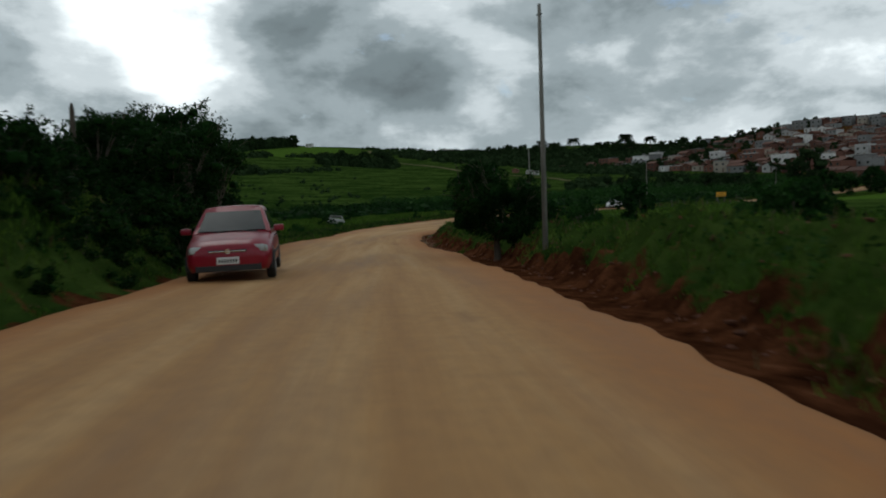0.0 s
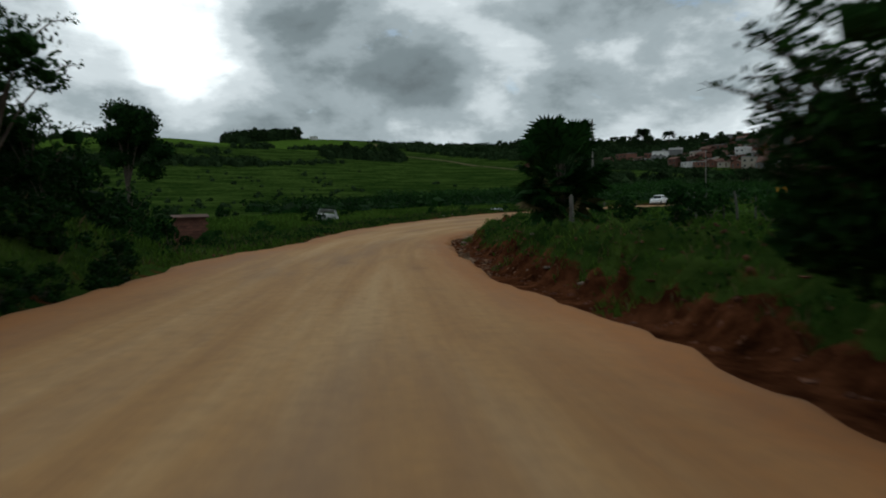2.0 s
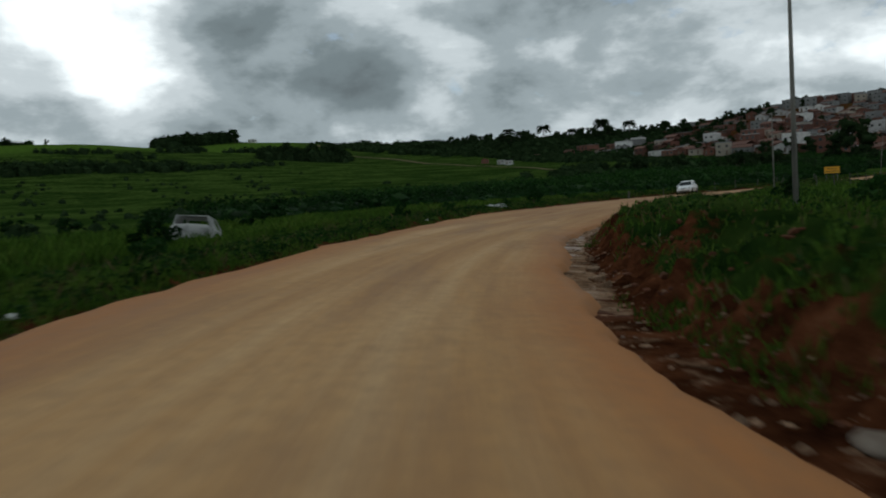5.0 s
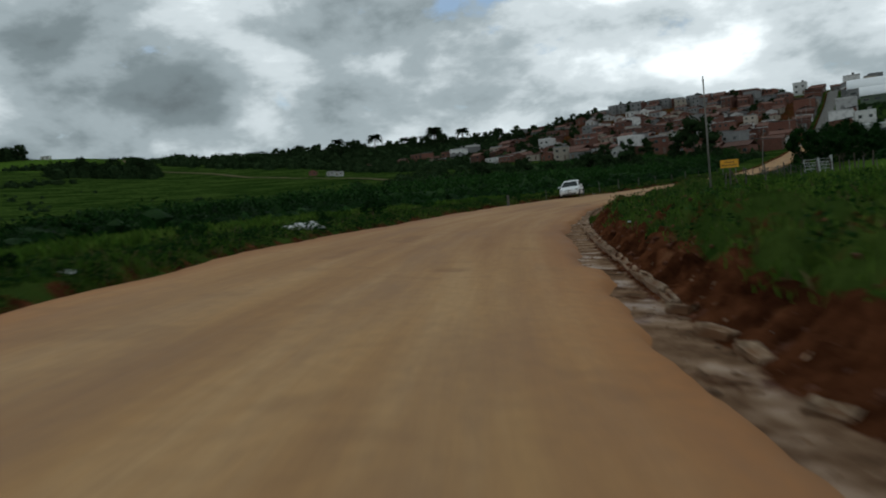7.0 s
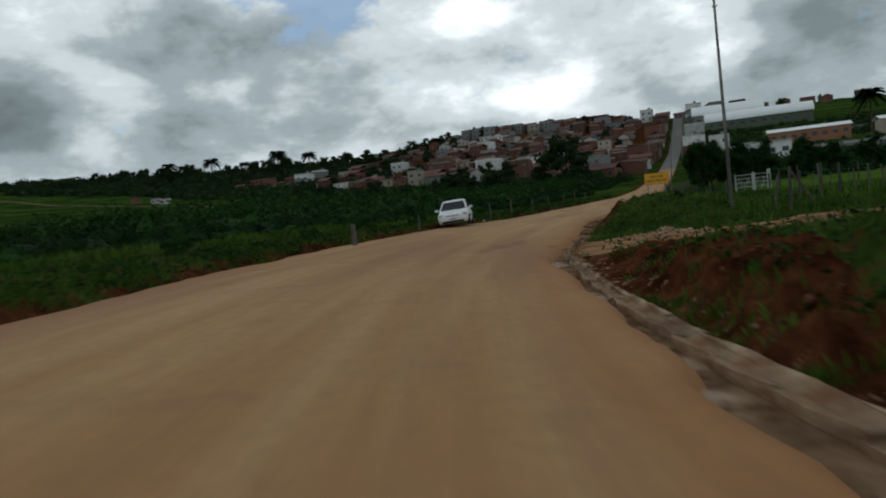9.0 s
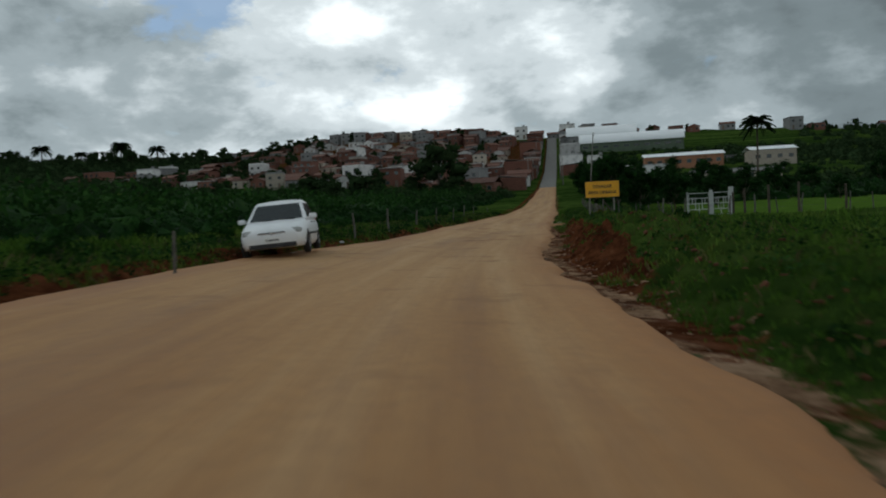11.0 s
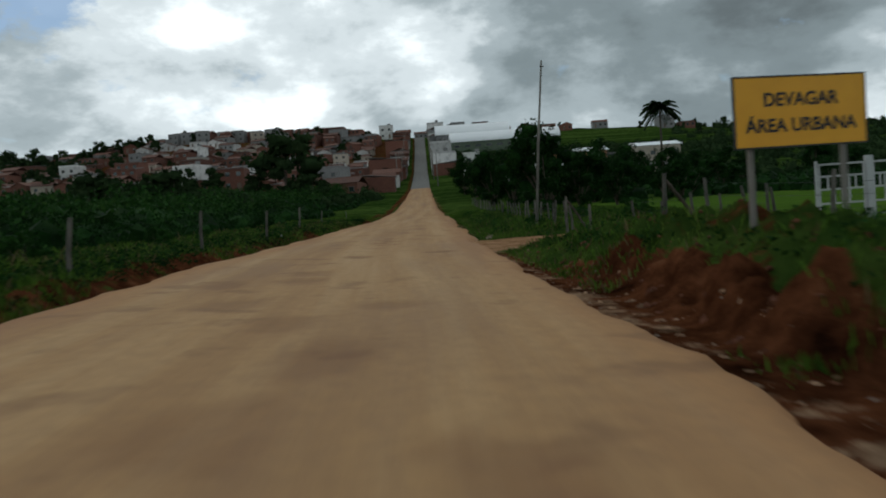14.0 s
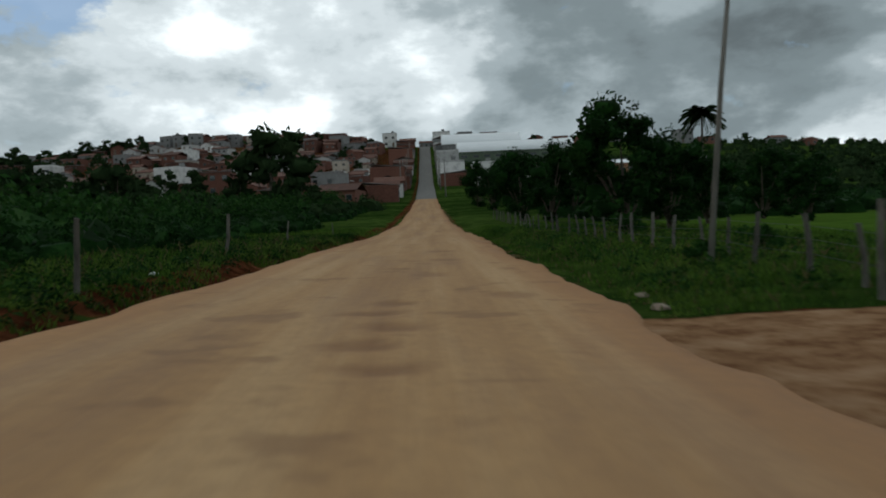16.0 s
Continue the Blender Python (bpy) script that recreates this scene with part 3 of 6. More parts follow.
def mask_ground(me, x, y, s, er, el, hb, hl):
    """Where the ground lies bare, and where it is trodden to mud."""
    cut = smooth01((er + 0.6) / 0.3) * (0.30 + 0.70 * smooth01((np.interp(s, (0, 50, 62, 106, 111, 119, 125, 133, 140, 165, 170), (1.3, 1.4, 1.5, 1.6, 2.8, 2.8, 0.8, 1.0, 2.0, 1.6, 0.8)) - er) / 0.6)) * smooth01((np.interp(s, (0, 20, 55, 66), (3.0, 2.7, 2.8, 4.0)) - er) / 1.6) * np.where((s > 106) & (s < 119.2), 1.1, np.clip(hb / 0.55, 0.15, 1.2))
    cutl = smooth01((el + 0.2) / 0.4) * smooth01((np.interp(s, (110, 135), (0.9, 1.25)) - el) / 0.6) * np.interp(s, (50, 60, 110, 135), (0.5, 0.56, 0.56, 0.74))
    drive = np.where((er > -0.9) & (er < 14) & (((s > 119.2) & (s < 124.8)) | ((s > 175.5) & (s < 182))), smooth01((14 - er) / 4), 0)
    mud = np.where(er > -0.6, smooth01((er + 0.6) / 0.4) * smooth01((0.75 - er) / 0.4), 0) * np.interp(s, (50, 62, 112, 128, 175), (0.2, 0.7, 0.78, 0.55, 0.45))
    # bright crop field along the crest of the pasture hill
    crop = smooth01((np.interp(y, (-40, 0, 17, 72, 141, 190), (-292, -284, -287, -294, -322, -352)) - x) / 12) * smooth01((y + 45) / 20) * smooth01((235 - y) / 20) * smooth01((x + 520) / 30)
    # trodden yards between the houses of the town
    town = 0.62 * smooth01((-4 - x) / 6) * smooth01((x + 168) / 14) * smooth01((y - 132 + 0.42 * x) / 10) * smooth01((338 - y) / 10)
    for nm, val in (("earth", np.maximum(np.where(er > -0.6, cut, np.where(el > -0.3, cutl, 1)), np.maximum(drive, town))), ("mud", mud * (1 - drive)), ("drive", drive), ("lush", np.maximum(smooth01((er - 9) / 4) * smooth01((s - 166) / 8) * smooth01((238 - s) / 12) * smooth01((75 - er) / 15), crop))):
        a = me.attributes.new(nm, "FLOAT", "POINT")
        a.data.foreach_set("value", np.ascontiguousarray(val, np.float32))


def build_bank(name, ss, ee, sign, drop, label):
    """A dug edge along the road, lumpy and torn: sign 1 on its right, -1 on its left."""
    S, E = np.meshgrid(ss, ee, indexing="ij")
    edge = np.interp(S.ravel(), RIGHT_S, RIGHT_N) if sign > 0 else np.interp(S.ravel(), LEFT_S, LEFT_N)
    x, y, _, _ = along(S.ravel(), edge + sign * E.ravel())
    h, s, n2, er, el, hb, hl = land(x, y, True)
    e = E.ravel()
    z = h + 0.012 - 0.09 * smooth01((e - drop) / 0.6)
    i = np.arange(len(x)).reshape(S.shape)
    f = np.stack([i[:-1, :-1], i[1:, :-1], i[1:, 1:], i[:-1, 1:]], -1).reshape(-1, 4)
    if sign < 0:
        f = f[:, ::-1]
    me = mesh_np(name, np.stack([x, y, z], 1), f, bpy.data.materials["pasture_and_red_earth"], True)
    mask_ground(me, x, y, s, er, el, hb, hl)
    tagged(new(name, me), label, "bank", kind="structure")


def field_track(pts, width, label):
    p = spline(np.array([(*q, 0, 0) for q in pts], float), 3.0)[:, :2]
    t = np.gradient(p, axis=0)
    t /= np.linalg.norm(t, axis=1)[:, None]
    off = np.linspace(-0.5, 0.5, 5) * width
    x = p[:, 0][:, None] + t[:, 1][:, None] * off
    y = p[:, 1][:, None] - t[:, 0][:, None] * off
    z = land(x.ravel(), y.ravel()) + 0.25
    i = np.arange(x.size).reshape(x.shape)
    f = np.stack([i[:-1, :-1], i[:-1, 1:], i[1:, 1:], i[1:, :-1]], -1).reshape(-1, 4)
    me = mesh_np("field_track", np.stack([x.ravel(), y.ravel(), z], 1), f, TRACK, True)
    tagged(new("field_track", me), label, "track", kind="structure")


HOLLOWS = [(120.3, -0.25, 0.9, 0.22, 0.55), (121.9, 0.1, 1.0, 0.26, 0.8), (123.8, 0.45, 1.3, 0.2, 0.8), (121.5, 1.5, 0.5, 0.22, 0.8), (183.6, 1.1, 0.5, 0.35, 0.5), (182.1, -2.0, 0.5, 0.3, 0.35), (172.5, -0.95, 0.5, 0.4, 0.75), (173.5, 0.95, 0.45, 0.4, 0.7),
           (152.4, -0.6, 0.6, 0.35, 0.6), (146.7, -0.5, 0.35, 0.35, 0.5), (87.4, -0.8, 0.3, 0.25, 0.5), (91.0, -3.3, 1.6, 0.22, 0.5), (96.0, -2.6, 2.0, 0.3, 0.45), (36.6, 0.7, 0.5, 0.14, 0.45), (38.1, -1.1, 0.5, 0.25, 0.4), (8.3, 0.95, 0.6, 0.09, 0.5), (70, 0.2, 2.5, 0.5, 0.35)]
HOLLOWS += [(s, -0.6 + 0.12 * math.sin(3 * s), 0.31, 0.37, 0.7) for s in np.arange(178.2, 183.2, 1.15)]
wear = np.random.default_rng(4)
HOLLOWS += [(s + wear.normal(0, 0.4), wear.uniform(-3, 0.6), wear.uniform(0.35, 0.8), wear.uniform(0.3, 0.48), wear.uniform(0.45, 0.65)) for s in np.arange(152.5, 168.5, 1.3)]
HOLLOWS += [(s, wear.uniform(-0.4, 0.5), 0.7, 0.42, 0.53) for s in (188, 193, 198)]


def road_strip(name, s0, s1, mat, lift, ds=0.5, cols=41, ragged=0.34, label="", category="road"):
    ss = np.arange(s0, s1, ds)
    ri, le = np.interp(ss, RIGHT_S, RIGHT_N), np.interp(ss, LEFT_S, LEFT_N)
    ri = ri + fbm(ss, ss * 0 + 5, 2.5, 3, 21) * ragged * 2 + fbm(ss, ss * 0 + 2, 0.8, 3, 25) * ragged
    le = le + fbm(ss, ss * 0 + 9, 2.5, 3, 22) * ragged * 2
    q = np.linspace(0, 1, cols)
    n = le[:, None] + (ri - le)[:, None] * q
    x, y, zr, fall = along(ss[:, None] + 0 * n, n)
    crown = 0.05 * (1 - (2 * q - 1) ** 4)
    z = zr - n * np.tan(np.radians(fall)) + lift + crown - 0.05
    z = z + fbm(x.ravel(), y.ravel(), 2.2, 3, 31).reshape(z.shape) * 0.05
    for s1, n1, ln, wd, deep in HOLLOWS:
        z = z - 0.035 * deep * smooth01(1.2 - np.hypot((ss[:, None] - s1) / ln, (n - n1) / wd))
    z[:, 0] -= 0.16
    z[:, -1] -= 0.16
    i = np.arange(x.size).reshape(x.shape)
    f = np.stack([i[:-1, :-1], i[:-1, 1:], i[1:, 1:], i[1:, :-1]], -1).reshape(-1, 4)
    me = mesh_np(name, np.stack([x.ravel(), y.ravel(), z.ravel()], 1), f, mat, True)
    uv = me.uv_layers.new(name="UVMap")
    flat = np.stack([np.repeat(ss, cols), n.ravel()], 1)[f.ravel()]
    uv.data.foreach_set("uv", np.ascontiguousarray(flat, np.float32).ravel())
    a = me.attributes.new("side", "FLOAT", "POINT")
    side = np.abs(2 * q - 1)[None, :] ** 1.6 * np.ones_like(n) * np.interp(ss, (55, 95), (1.25, 0.95))[:, None]
    a.data.foreach_set("value", np.ascontiguousarray(side.ravel(), np.float32))
    a = me.attributes.new("moist", "FLOAT", "POINT")
    a.data.foreach_set("value", np.repeat(np.interp(ss, (0, 20, 40, 84, 100, 124, 140), (0.3, 0.15, 0.05, 0.1, 0.5, 0.5, 0.12)), cols).astype(np.float32))
    # worn hollows that hold damp: along, offset, length, width, depth of tone
    worn = np.zeros_like(n)
    for s1, n1, ln, wd, deep in HOLLOWS:
        jag = fbm(x.ravel(), y.ravel(), 0.5, 3, 41).reshape(n.shape)
        d = np.hypot((ss[:, None] - s1) / ln, (n - n1) / wd)
        worn = np.maximum(worn, deep * smooth01((1.25 - d + 1.6 * jag) / 0.7))
    a = me.attributes.new("worn", "FLOAT", "POINT")
    a.data.foreach_set("value", np.ascontiguousarray(worn.ravel(), np.float32))
    a = me.attributes.new("pale", "FLOAT", "POINT")
    a.data.foreach_set("value", np.repeat(np.interp(ss, (62, 78, 95, 126, 144), (0.0, 0.12, 0.05, 0.12, 0.36)), cols).astype(np.float32))
    return tagged(new(name, me), label, category, kind="structure")


build_ground()
build_bank("earth_bank", np.arange(0, 176, 0.11), np.arange(-0.55, 5.2, 0.11), 1, 4.4, "torn red earth bank with grass along the road")
build_bank("verge_edge", np.arange(46, 226, 0.13), np.arange(-0.5, 2.9, 0.13), -1, 2.2, "low crumbling earth edge under verge grass")
field_track([(-345, 190), (-300, 166), (-279, 154), (-246, 156), (-206, 151), (-152, 139), (-128, 128)], 2.4, "pale dirt track crossing the far pasture")
road_strip("road", -34, 331, road_material(), 0.03, ds=0.22, label="tan dirt road with wheel streaks and ragged edges")
road_strip("street", 331, 520, COBBLE, 0.03, ragged=0.02, label="grey cobbled street climbing straight up the hill", category="street")


# ---- plants ----
def tree_thing(name, h, r, trunk_r, clumps, leaves, size, mat, seed, base=0.25, flat=0.75, bark=BARK, spread=0.42, sub=0.30, sprigs=0, core=0.0):
    """A tree or bush: a tapered trunk with limbs, and a crown of leaves in uneven clumps with gaps."""
    rng = np.random.default_rng(seed)
    root = new(name)
    c = []
    while len(c) < clumps:
        p = rng.uniform(-1, 1, 3)
        if 0.25 < (p ** 2).sum() < 1:
            c.append(p)
    c = np.array(c) * (r * 0.78, r * 0.78, h * (1 - base) * 0.5 * flat) * rng.uniform(0.75, 1.12, (clumps, 1)) + (0, 0, h * (base + (1 - base) * 0.5))
    rad = r * sub * rng.uniform(0.6, 1.3, clumps)
    bm = bmesh.new()
    lean = rng.normal(0, 0.04 * h, 2)
    top = Vector((lean[0], lean[1], h * (base + 0.25)))
    tube(bm, [(0, 0, -0.3), (lean[0] * 0.3, lean[1] * 0.3, h * base * 0.6), top], [trunk_r * 1.25, trunk_r, trunk_r * 0.6], 8)
    for i in range(min(clumps, 9)):
        p = Vector(c[i])
        a = Vector((lean[0] * 0.4, lean[1] * 0.4, h * base * rng.uniform(0.7, 1.2)))
        tube(bm, [a, a.lerp(p, 0.55) + Vector((0, 0, 0.04 * h)), p], [trunk_r * 0.5, trunk_r * 0.32, trunk_r * 0.1], 5)
    per = leaves // clumps
    k = np.repeat(np.arange(clumps), per)
    d = rng.normal(size=(len(k), 3))
    d /= np.linalg.norm(d, axis=1)[:, None]
    pts = c[k] + d * (rad[k] * rng.uniform(0.35, 1.12, len(k)) ** spread)[:, None] * (1, 1, 0.75)
    pts[:, 2] = np.maximum(pts[:, 2], 0.05)
    sz = size * rng.uniform(0.6, 1.4, len(k))
    if sprigs:
        # arching twigs that break the outline, with leaflets in pairs
        for i in range(sprigs):
            j = int(rng.integers(clumps))
            o = Vector(c[j])
            rj = min(rad[j], 0.55)
            out_ = Vector((c[j][0], c[j][1], 0)).normalized() + Vector(rng.normal(0, 0.3, 3))
            tip = o + out_ * rad[j] * rng.uniform(0.7, 1.2) + Vector((0, 0, rad[j] * 0.6 + rj * rng.uniform(0.2, 0.8)))
            mid_ = o.lerp(tip, 0.55) + Vector((0, 0, 0.22 * rad[j]))
            path = [o, mid_, tip]
            tube(bm, path, [0.012 * h ** 0.5, 0.008 * h ** 0.5, 0.004], 3)
            q = rng.uniform(0.35, 1.0, 26)
            a_, b_, c_ = (np.array(p[:]) for p in path)
            on = (1 - q)[:, None] ** 2 * a_ + (2 * q * (1 - q))[:, None] * (2 * b_ - 0.5 * a_ - 0.5 * c_) + (q ** 2)[:, None] * c_
            pts = np.vstack([pts, on + rng.normal(0, size * 0.7, (26, 3))])
            sz = np.r_[sz, size * rng.uniform(0.5, 1.0, 26)]
    part("trunk", bm, bark, root)
    v, f = leaf_quads(pts, sz, rng)
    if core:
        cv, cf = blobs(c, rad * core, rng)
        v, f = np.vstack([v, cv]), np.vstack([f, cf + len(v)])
    ob = new("crown", mesh_np("crown", v, f, mat, True))
    ob.parent = root
    return root


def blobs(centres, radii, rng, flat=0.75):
    """Ragged dark hearts added inside sparse leafage: solid fill, each a small lumpy ball of quads."""
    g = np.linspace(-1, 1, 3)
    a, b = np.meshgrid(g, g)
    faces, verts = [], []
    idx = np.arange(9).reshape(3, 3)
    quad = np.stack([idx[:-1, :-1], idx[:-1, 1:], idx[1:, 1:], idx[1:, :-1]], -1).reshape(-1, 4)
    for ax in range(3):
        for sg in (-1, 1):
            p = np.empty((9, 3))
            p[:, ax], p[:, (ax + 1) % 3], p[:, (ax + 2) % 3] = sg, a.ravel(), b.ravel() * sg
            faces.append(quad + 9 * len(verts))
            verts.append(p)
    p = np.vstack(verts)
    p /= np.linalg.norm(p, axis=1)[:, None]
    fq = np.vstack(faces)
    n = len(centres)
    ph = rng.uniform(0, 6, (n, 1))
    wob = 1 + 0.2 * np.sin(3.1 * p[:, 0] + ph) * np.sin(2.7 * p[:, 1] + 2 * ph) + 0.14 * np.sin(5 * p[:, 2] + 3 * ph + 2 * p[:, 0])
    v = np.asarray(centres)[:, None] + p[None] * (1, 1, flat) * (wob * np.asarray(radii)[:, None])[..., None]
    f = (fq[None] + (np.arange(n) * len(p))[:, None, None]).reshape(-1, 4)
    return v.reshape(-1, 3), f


def put(proto, x, y, scale=1.0, turn=0.0, sink=0.05, group="", label="", category=""):
    m = pose(x, y, gz(x, y) - sink, 0, 0, turn) @ Matrix.Scale(scale / proto.scale[0], 4)
    return tagged(copy_thing(proto, m), label, category, group)


def settle(proto, x, y, scale=1.0, turn=0.0, sink=0.05, label="", category="", group=""):
    proto.matrix_basis = pose(x, y, gz(x, y) - sink, 0, 0, turn) @ Matrix.Scale(scale, 4)
    return tagged(proto, label, category, group)


def plant(protos, places, label, category, group, rng, lo=0.8, hi=1.2, sink=0.1):
    """Stands copies of the first-built trees at places (x, y, scale); the first-built stand at the first places."""
    used = set()
    for x, y, sc in places:
        i = int(rng.integers(len(protos)))
        scale, turn = sc * rng.uniform(lo, hi), rng.uniform(0, 360)
        if i not in used:
            used.add(i)
            settle(protos[i], x, y, scale, turn, sink, label, category, group)
        else:
            put(protos[i], x, y, scale, turn, sink)
    for i, p in enumerate(protos):
        if i not in used:
            x, y, sc = places[i]
            settle(p, x + 2.5, y + 2.5, sc, 0, sink, label, category, group)


rng = np.random.default_rng(7)

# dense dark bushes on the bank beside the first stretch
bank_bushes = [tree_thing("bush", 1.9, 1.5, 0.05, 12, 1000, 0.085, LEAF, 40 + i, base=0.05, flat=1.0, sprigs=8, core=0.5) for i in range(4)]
spots = []
for s in np.arange(-16, 43, 1.25):
    for n in (4.6, 5.2, 5.9, 6.6, 7.6, 9.0, 11.5):
        if n < 6 and s > 36 or n in (5.2, 6.6) and s > 24 or n > 11 and rng.random() < 0.5:
            continue
        x, y = at_road(s + rng.uniform(-0.6, 0.6), -n - rng.uniform(0, 1.0))
        spots.append((x, y, (0.4 if n < 5 else 0.62 if n < 6 else 0.9 if n < 8 else 1.05) * (0.62 if s < 14 else 0.78 if s < 20 else 1)))
plant(bank_bushes, spots, "dense dark green bush on a red earth bank", "bush", "bushes on the bank", rng, 0.7, 1.15)
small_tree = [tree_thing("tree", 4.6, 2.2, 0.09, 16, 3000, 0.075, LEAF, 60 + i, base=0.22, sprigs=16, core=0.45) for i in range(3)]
spots = [(*at_road(s, n), k) for s, n, k in ((3, -12, 0.3), (10, -9, 0.28), (16.5, -7.6, 0.36), (20, -7, 0.5), (22.5, -7.2, 0.58), (24.5, -6.3, 0.64), (26, -8, 0.75), (28, -6.6, 0.72), (30, -7.2, 0.9), (31.5, -8.6, 0.95), (33, -6.7, 0.8), (34.5, -8.2, 0.85), (36.5, -7.6, 0.6), (39.5, -9.0, 0.62), (42, -8.5, 0.5))]
plant(small_tree, spots, "small leafy tree on the bank", "tree", "trees on the bank", rng, 0.95, 1.05)

# thorn tree beside the road, and shrubs round it
x, y = 57.9, -128.95
settle(tree_thing("tree", 2.85, 1.65, 0.10, 46, 24000, 0.042, LEAF, 81, base=0.26, flat=1.0, sub=0.25, sprigs=150, core=0.36), x, y, label="spreading dark thorn tree beside the dirt road", category="tree")
shrubs = [tree_thing("shrub", 1.2, 0.9, 0.03, 9, 700, 0.08, LEAF_FRESH if i else LEAF, 90 + i, base=0.05, flat=1.0) for i in range(3)]
spots = [(*at_road(s, n), k) for s, n, k in ((23.4, 4.3, 0.6), (24.2, 4.9, 0.7), (37, 9.6, 0.8), (13, 7.5, 0.8), (17, 9.5, 0.9), (8, 10, 0.8), (21, 11, 1.1),
                                                 (41, 11, 1.0), (47, 10, 1.2), (50, 12, 1.4), (43, 14, 1.6), (38, 13, 1.5), (52, 9, 0.9), (56, 13, 1.3), (68, 8.5, 0.7), (80, 9, 0.8),
                                                 (45.5, -8.5, 1.2), (43.5, -7.0, 0.9), (48, -11, 1.4), (50, -8.0, 0.8), (55, -12, 1.0), (60, -9.5, 0.8), (66, -8, 0.7), (72, -12, 1.1),
                                                 (188, 5.6, 0.5), (150, 6.5, 0.5), (186, 9.5, 1.1), (191, 8.2, 0.7), (205, 8.5, 0.9))]
for s in np.arange(88, 200, 8.5):
    spots.append((*at_road(s, -9 - 0.6 * math.sin(s)), 0.75 + 0.15 * math.cos(2 * s)))
plant(shrubs, spots, "low green shrub among roadside grass", "shrub", "roadside shrubs", rng, 0.85, 1.15)


def fan_palm():
    r = np.random.default_rng(5)
    root = new("fan_palm")
    bm = bmesh.new()
    tube(bm, [(0, 0, -0.3), (0.02, 0, 0.8), (0.05, 0.02, 2.1)], [0.2, 0.17, 0.15], 10)
    part("trunk", bm, BARK, root)

    def frond(az, el, reach, blade, mat, name, low):
        bm = bmesh.new()
        d = Vector((math.cos(az) * math.cos(el), math.sin(az) * math.cos(el), math.sin(el)))
        start = Vector((0.03 + 0.1 * math.cos(az), 0.02 + 0.1 * math.sin(az), low))
        tip = start + d * reach
        tube(bm, [start, start.lerp(tip, 0.5) + Vector((0, 0, 0.06)), tip], [0.016, 0.012, 0.009], 4)
        side = d.cross(Vector((0, 0, 1))).normalized()
        upv = side.cross(d)
        roll = r.normal(0, 0.5)
        side, upv = side * math.cos(roll) + upv * math.sin(roll), upv * math.cos(roll) - side * math.sin(roll)
        n = 20
        for i in range(n):
            a = ((i + 0.5) / n - 0.5) * radians(235)
            ray = d * math.cos(a) + side * math.sin(a)
            wide = (side * math.cos(a) - d * math.sin(a)) * 0.05 * blade / 0.7
            ln = blade * (0.82 + 0.18 * math.cos(a)) * r.uniform(0.9, 1.06)
            m1 = tip + ray * ln * 0.62 + upv * 0.05
            end = tip + ray * ln - Vector((0, 0, 0.2 * ln * ln)) + wide * r.normal(0, 0.4)
            bm.faces.new([bm.verts.new(p) for p in (tip, m1 + wide + upv * 0.02, end, m1 - wide - upv * 0.02)])
        part(name, bm, mat, root)
    for i in range(44):
        q = i / 43
        el = -0.15 + 1.5 * q ** 0.85 + r.normal(0, 0.12)
        frond(i * 2.4, el, 0.85 + 0.45 * max(0, math.sin(el)) + r.normal(0, 0.1), r.uniform(0.62, 0.86), LEAF, "frond", 0.95 + 0.8 * q)
    for i in range(64):
        frond(i * 2.4 + 1, r.uniform(-0.7, 0.75), r.uniform(0.35, 0.9), r.uniform(0.45, 0.72), LEAF if i % 6 else DRY, "low_frond", r.uniform(0.5, 1.75))
    return root


x, y = at_road(45.4, 5.62)
settle(fan_palm(), x, y, 1.05, 20, label="bushy fan palm with dead lower fronds beside the road", category="palm tree")


def feather_palm(h, seed):
    r = np.random.default_rng(seed)
    root = new("palm_tree")
    bm = bmesh.new()
    tube(bm, [(0, 0, -0.5), (0.1, 0, h * 0.5), (0.15, 0.05, h - 1.0)], [0.26, 0.2, 0.15], 8)
    part("trunk", bm, BARK, root)
    for i in range(34):
        bm = bmesh.new()
        az, el = i * 2.4, -0.4 + 1.6 * i / 34 + r.normal(0, 0.08)
        d = Vector((math.cos(az), math.sin(az), 0))
        pts = [Vector((0.15, 0.05, h - 1.3)) + d * (q * 3.7 * math.cos(el * 0.75)) + Vector((0, 0, math.sin(el) * 3.4 * q - 2.1 * q * q)) for q in np.linspace(0, 1, 7)]
        tube(bm, pts, [0.05] * 3 + [0.03] * 4, 4)
        side = d.cross(Vector((0, 0, 1)))
        for j in range(26):
            q = 0.1 + 0.9 * j / 26
            k = min(5, int(q * 6))
            p = pts[k].lerp(pts[k + 1], q * 6 - k)
            for sg in (-1, 1):
                t = p + side * sg * 0.95 * (1 - 0.45 * q) + d * 0.3 - Vector((0, 0, 0.3))
                bm.faces.new([bm.verts.new(c) for c in (p - d * 0.16, p + d * 0.16, t + d * 0.1, t - d * 0.12)])
        part("frond", bm, LEAF_FAR, root)
    return root


settle(feather_palm(15.4, 3), 47.1, 127.3, 1.0, 0, label="tall feather palm above dark scrub", category="palm tree")

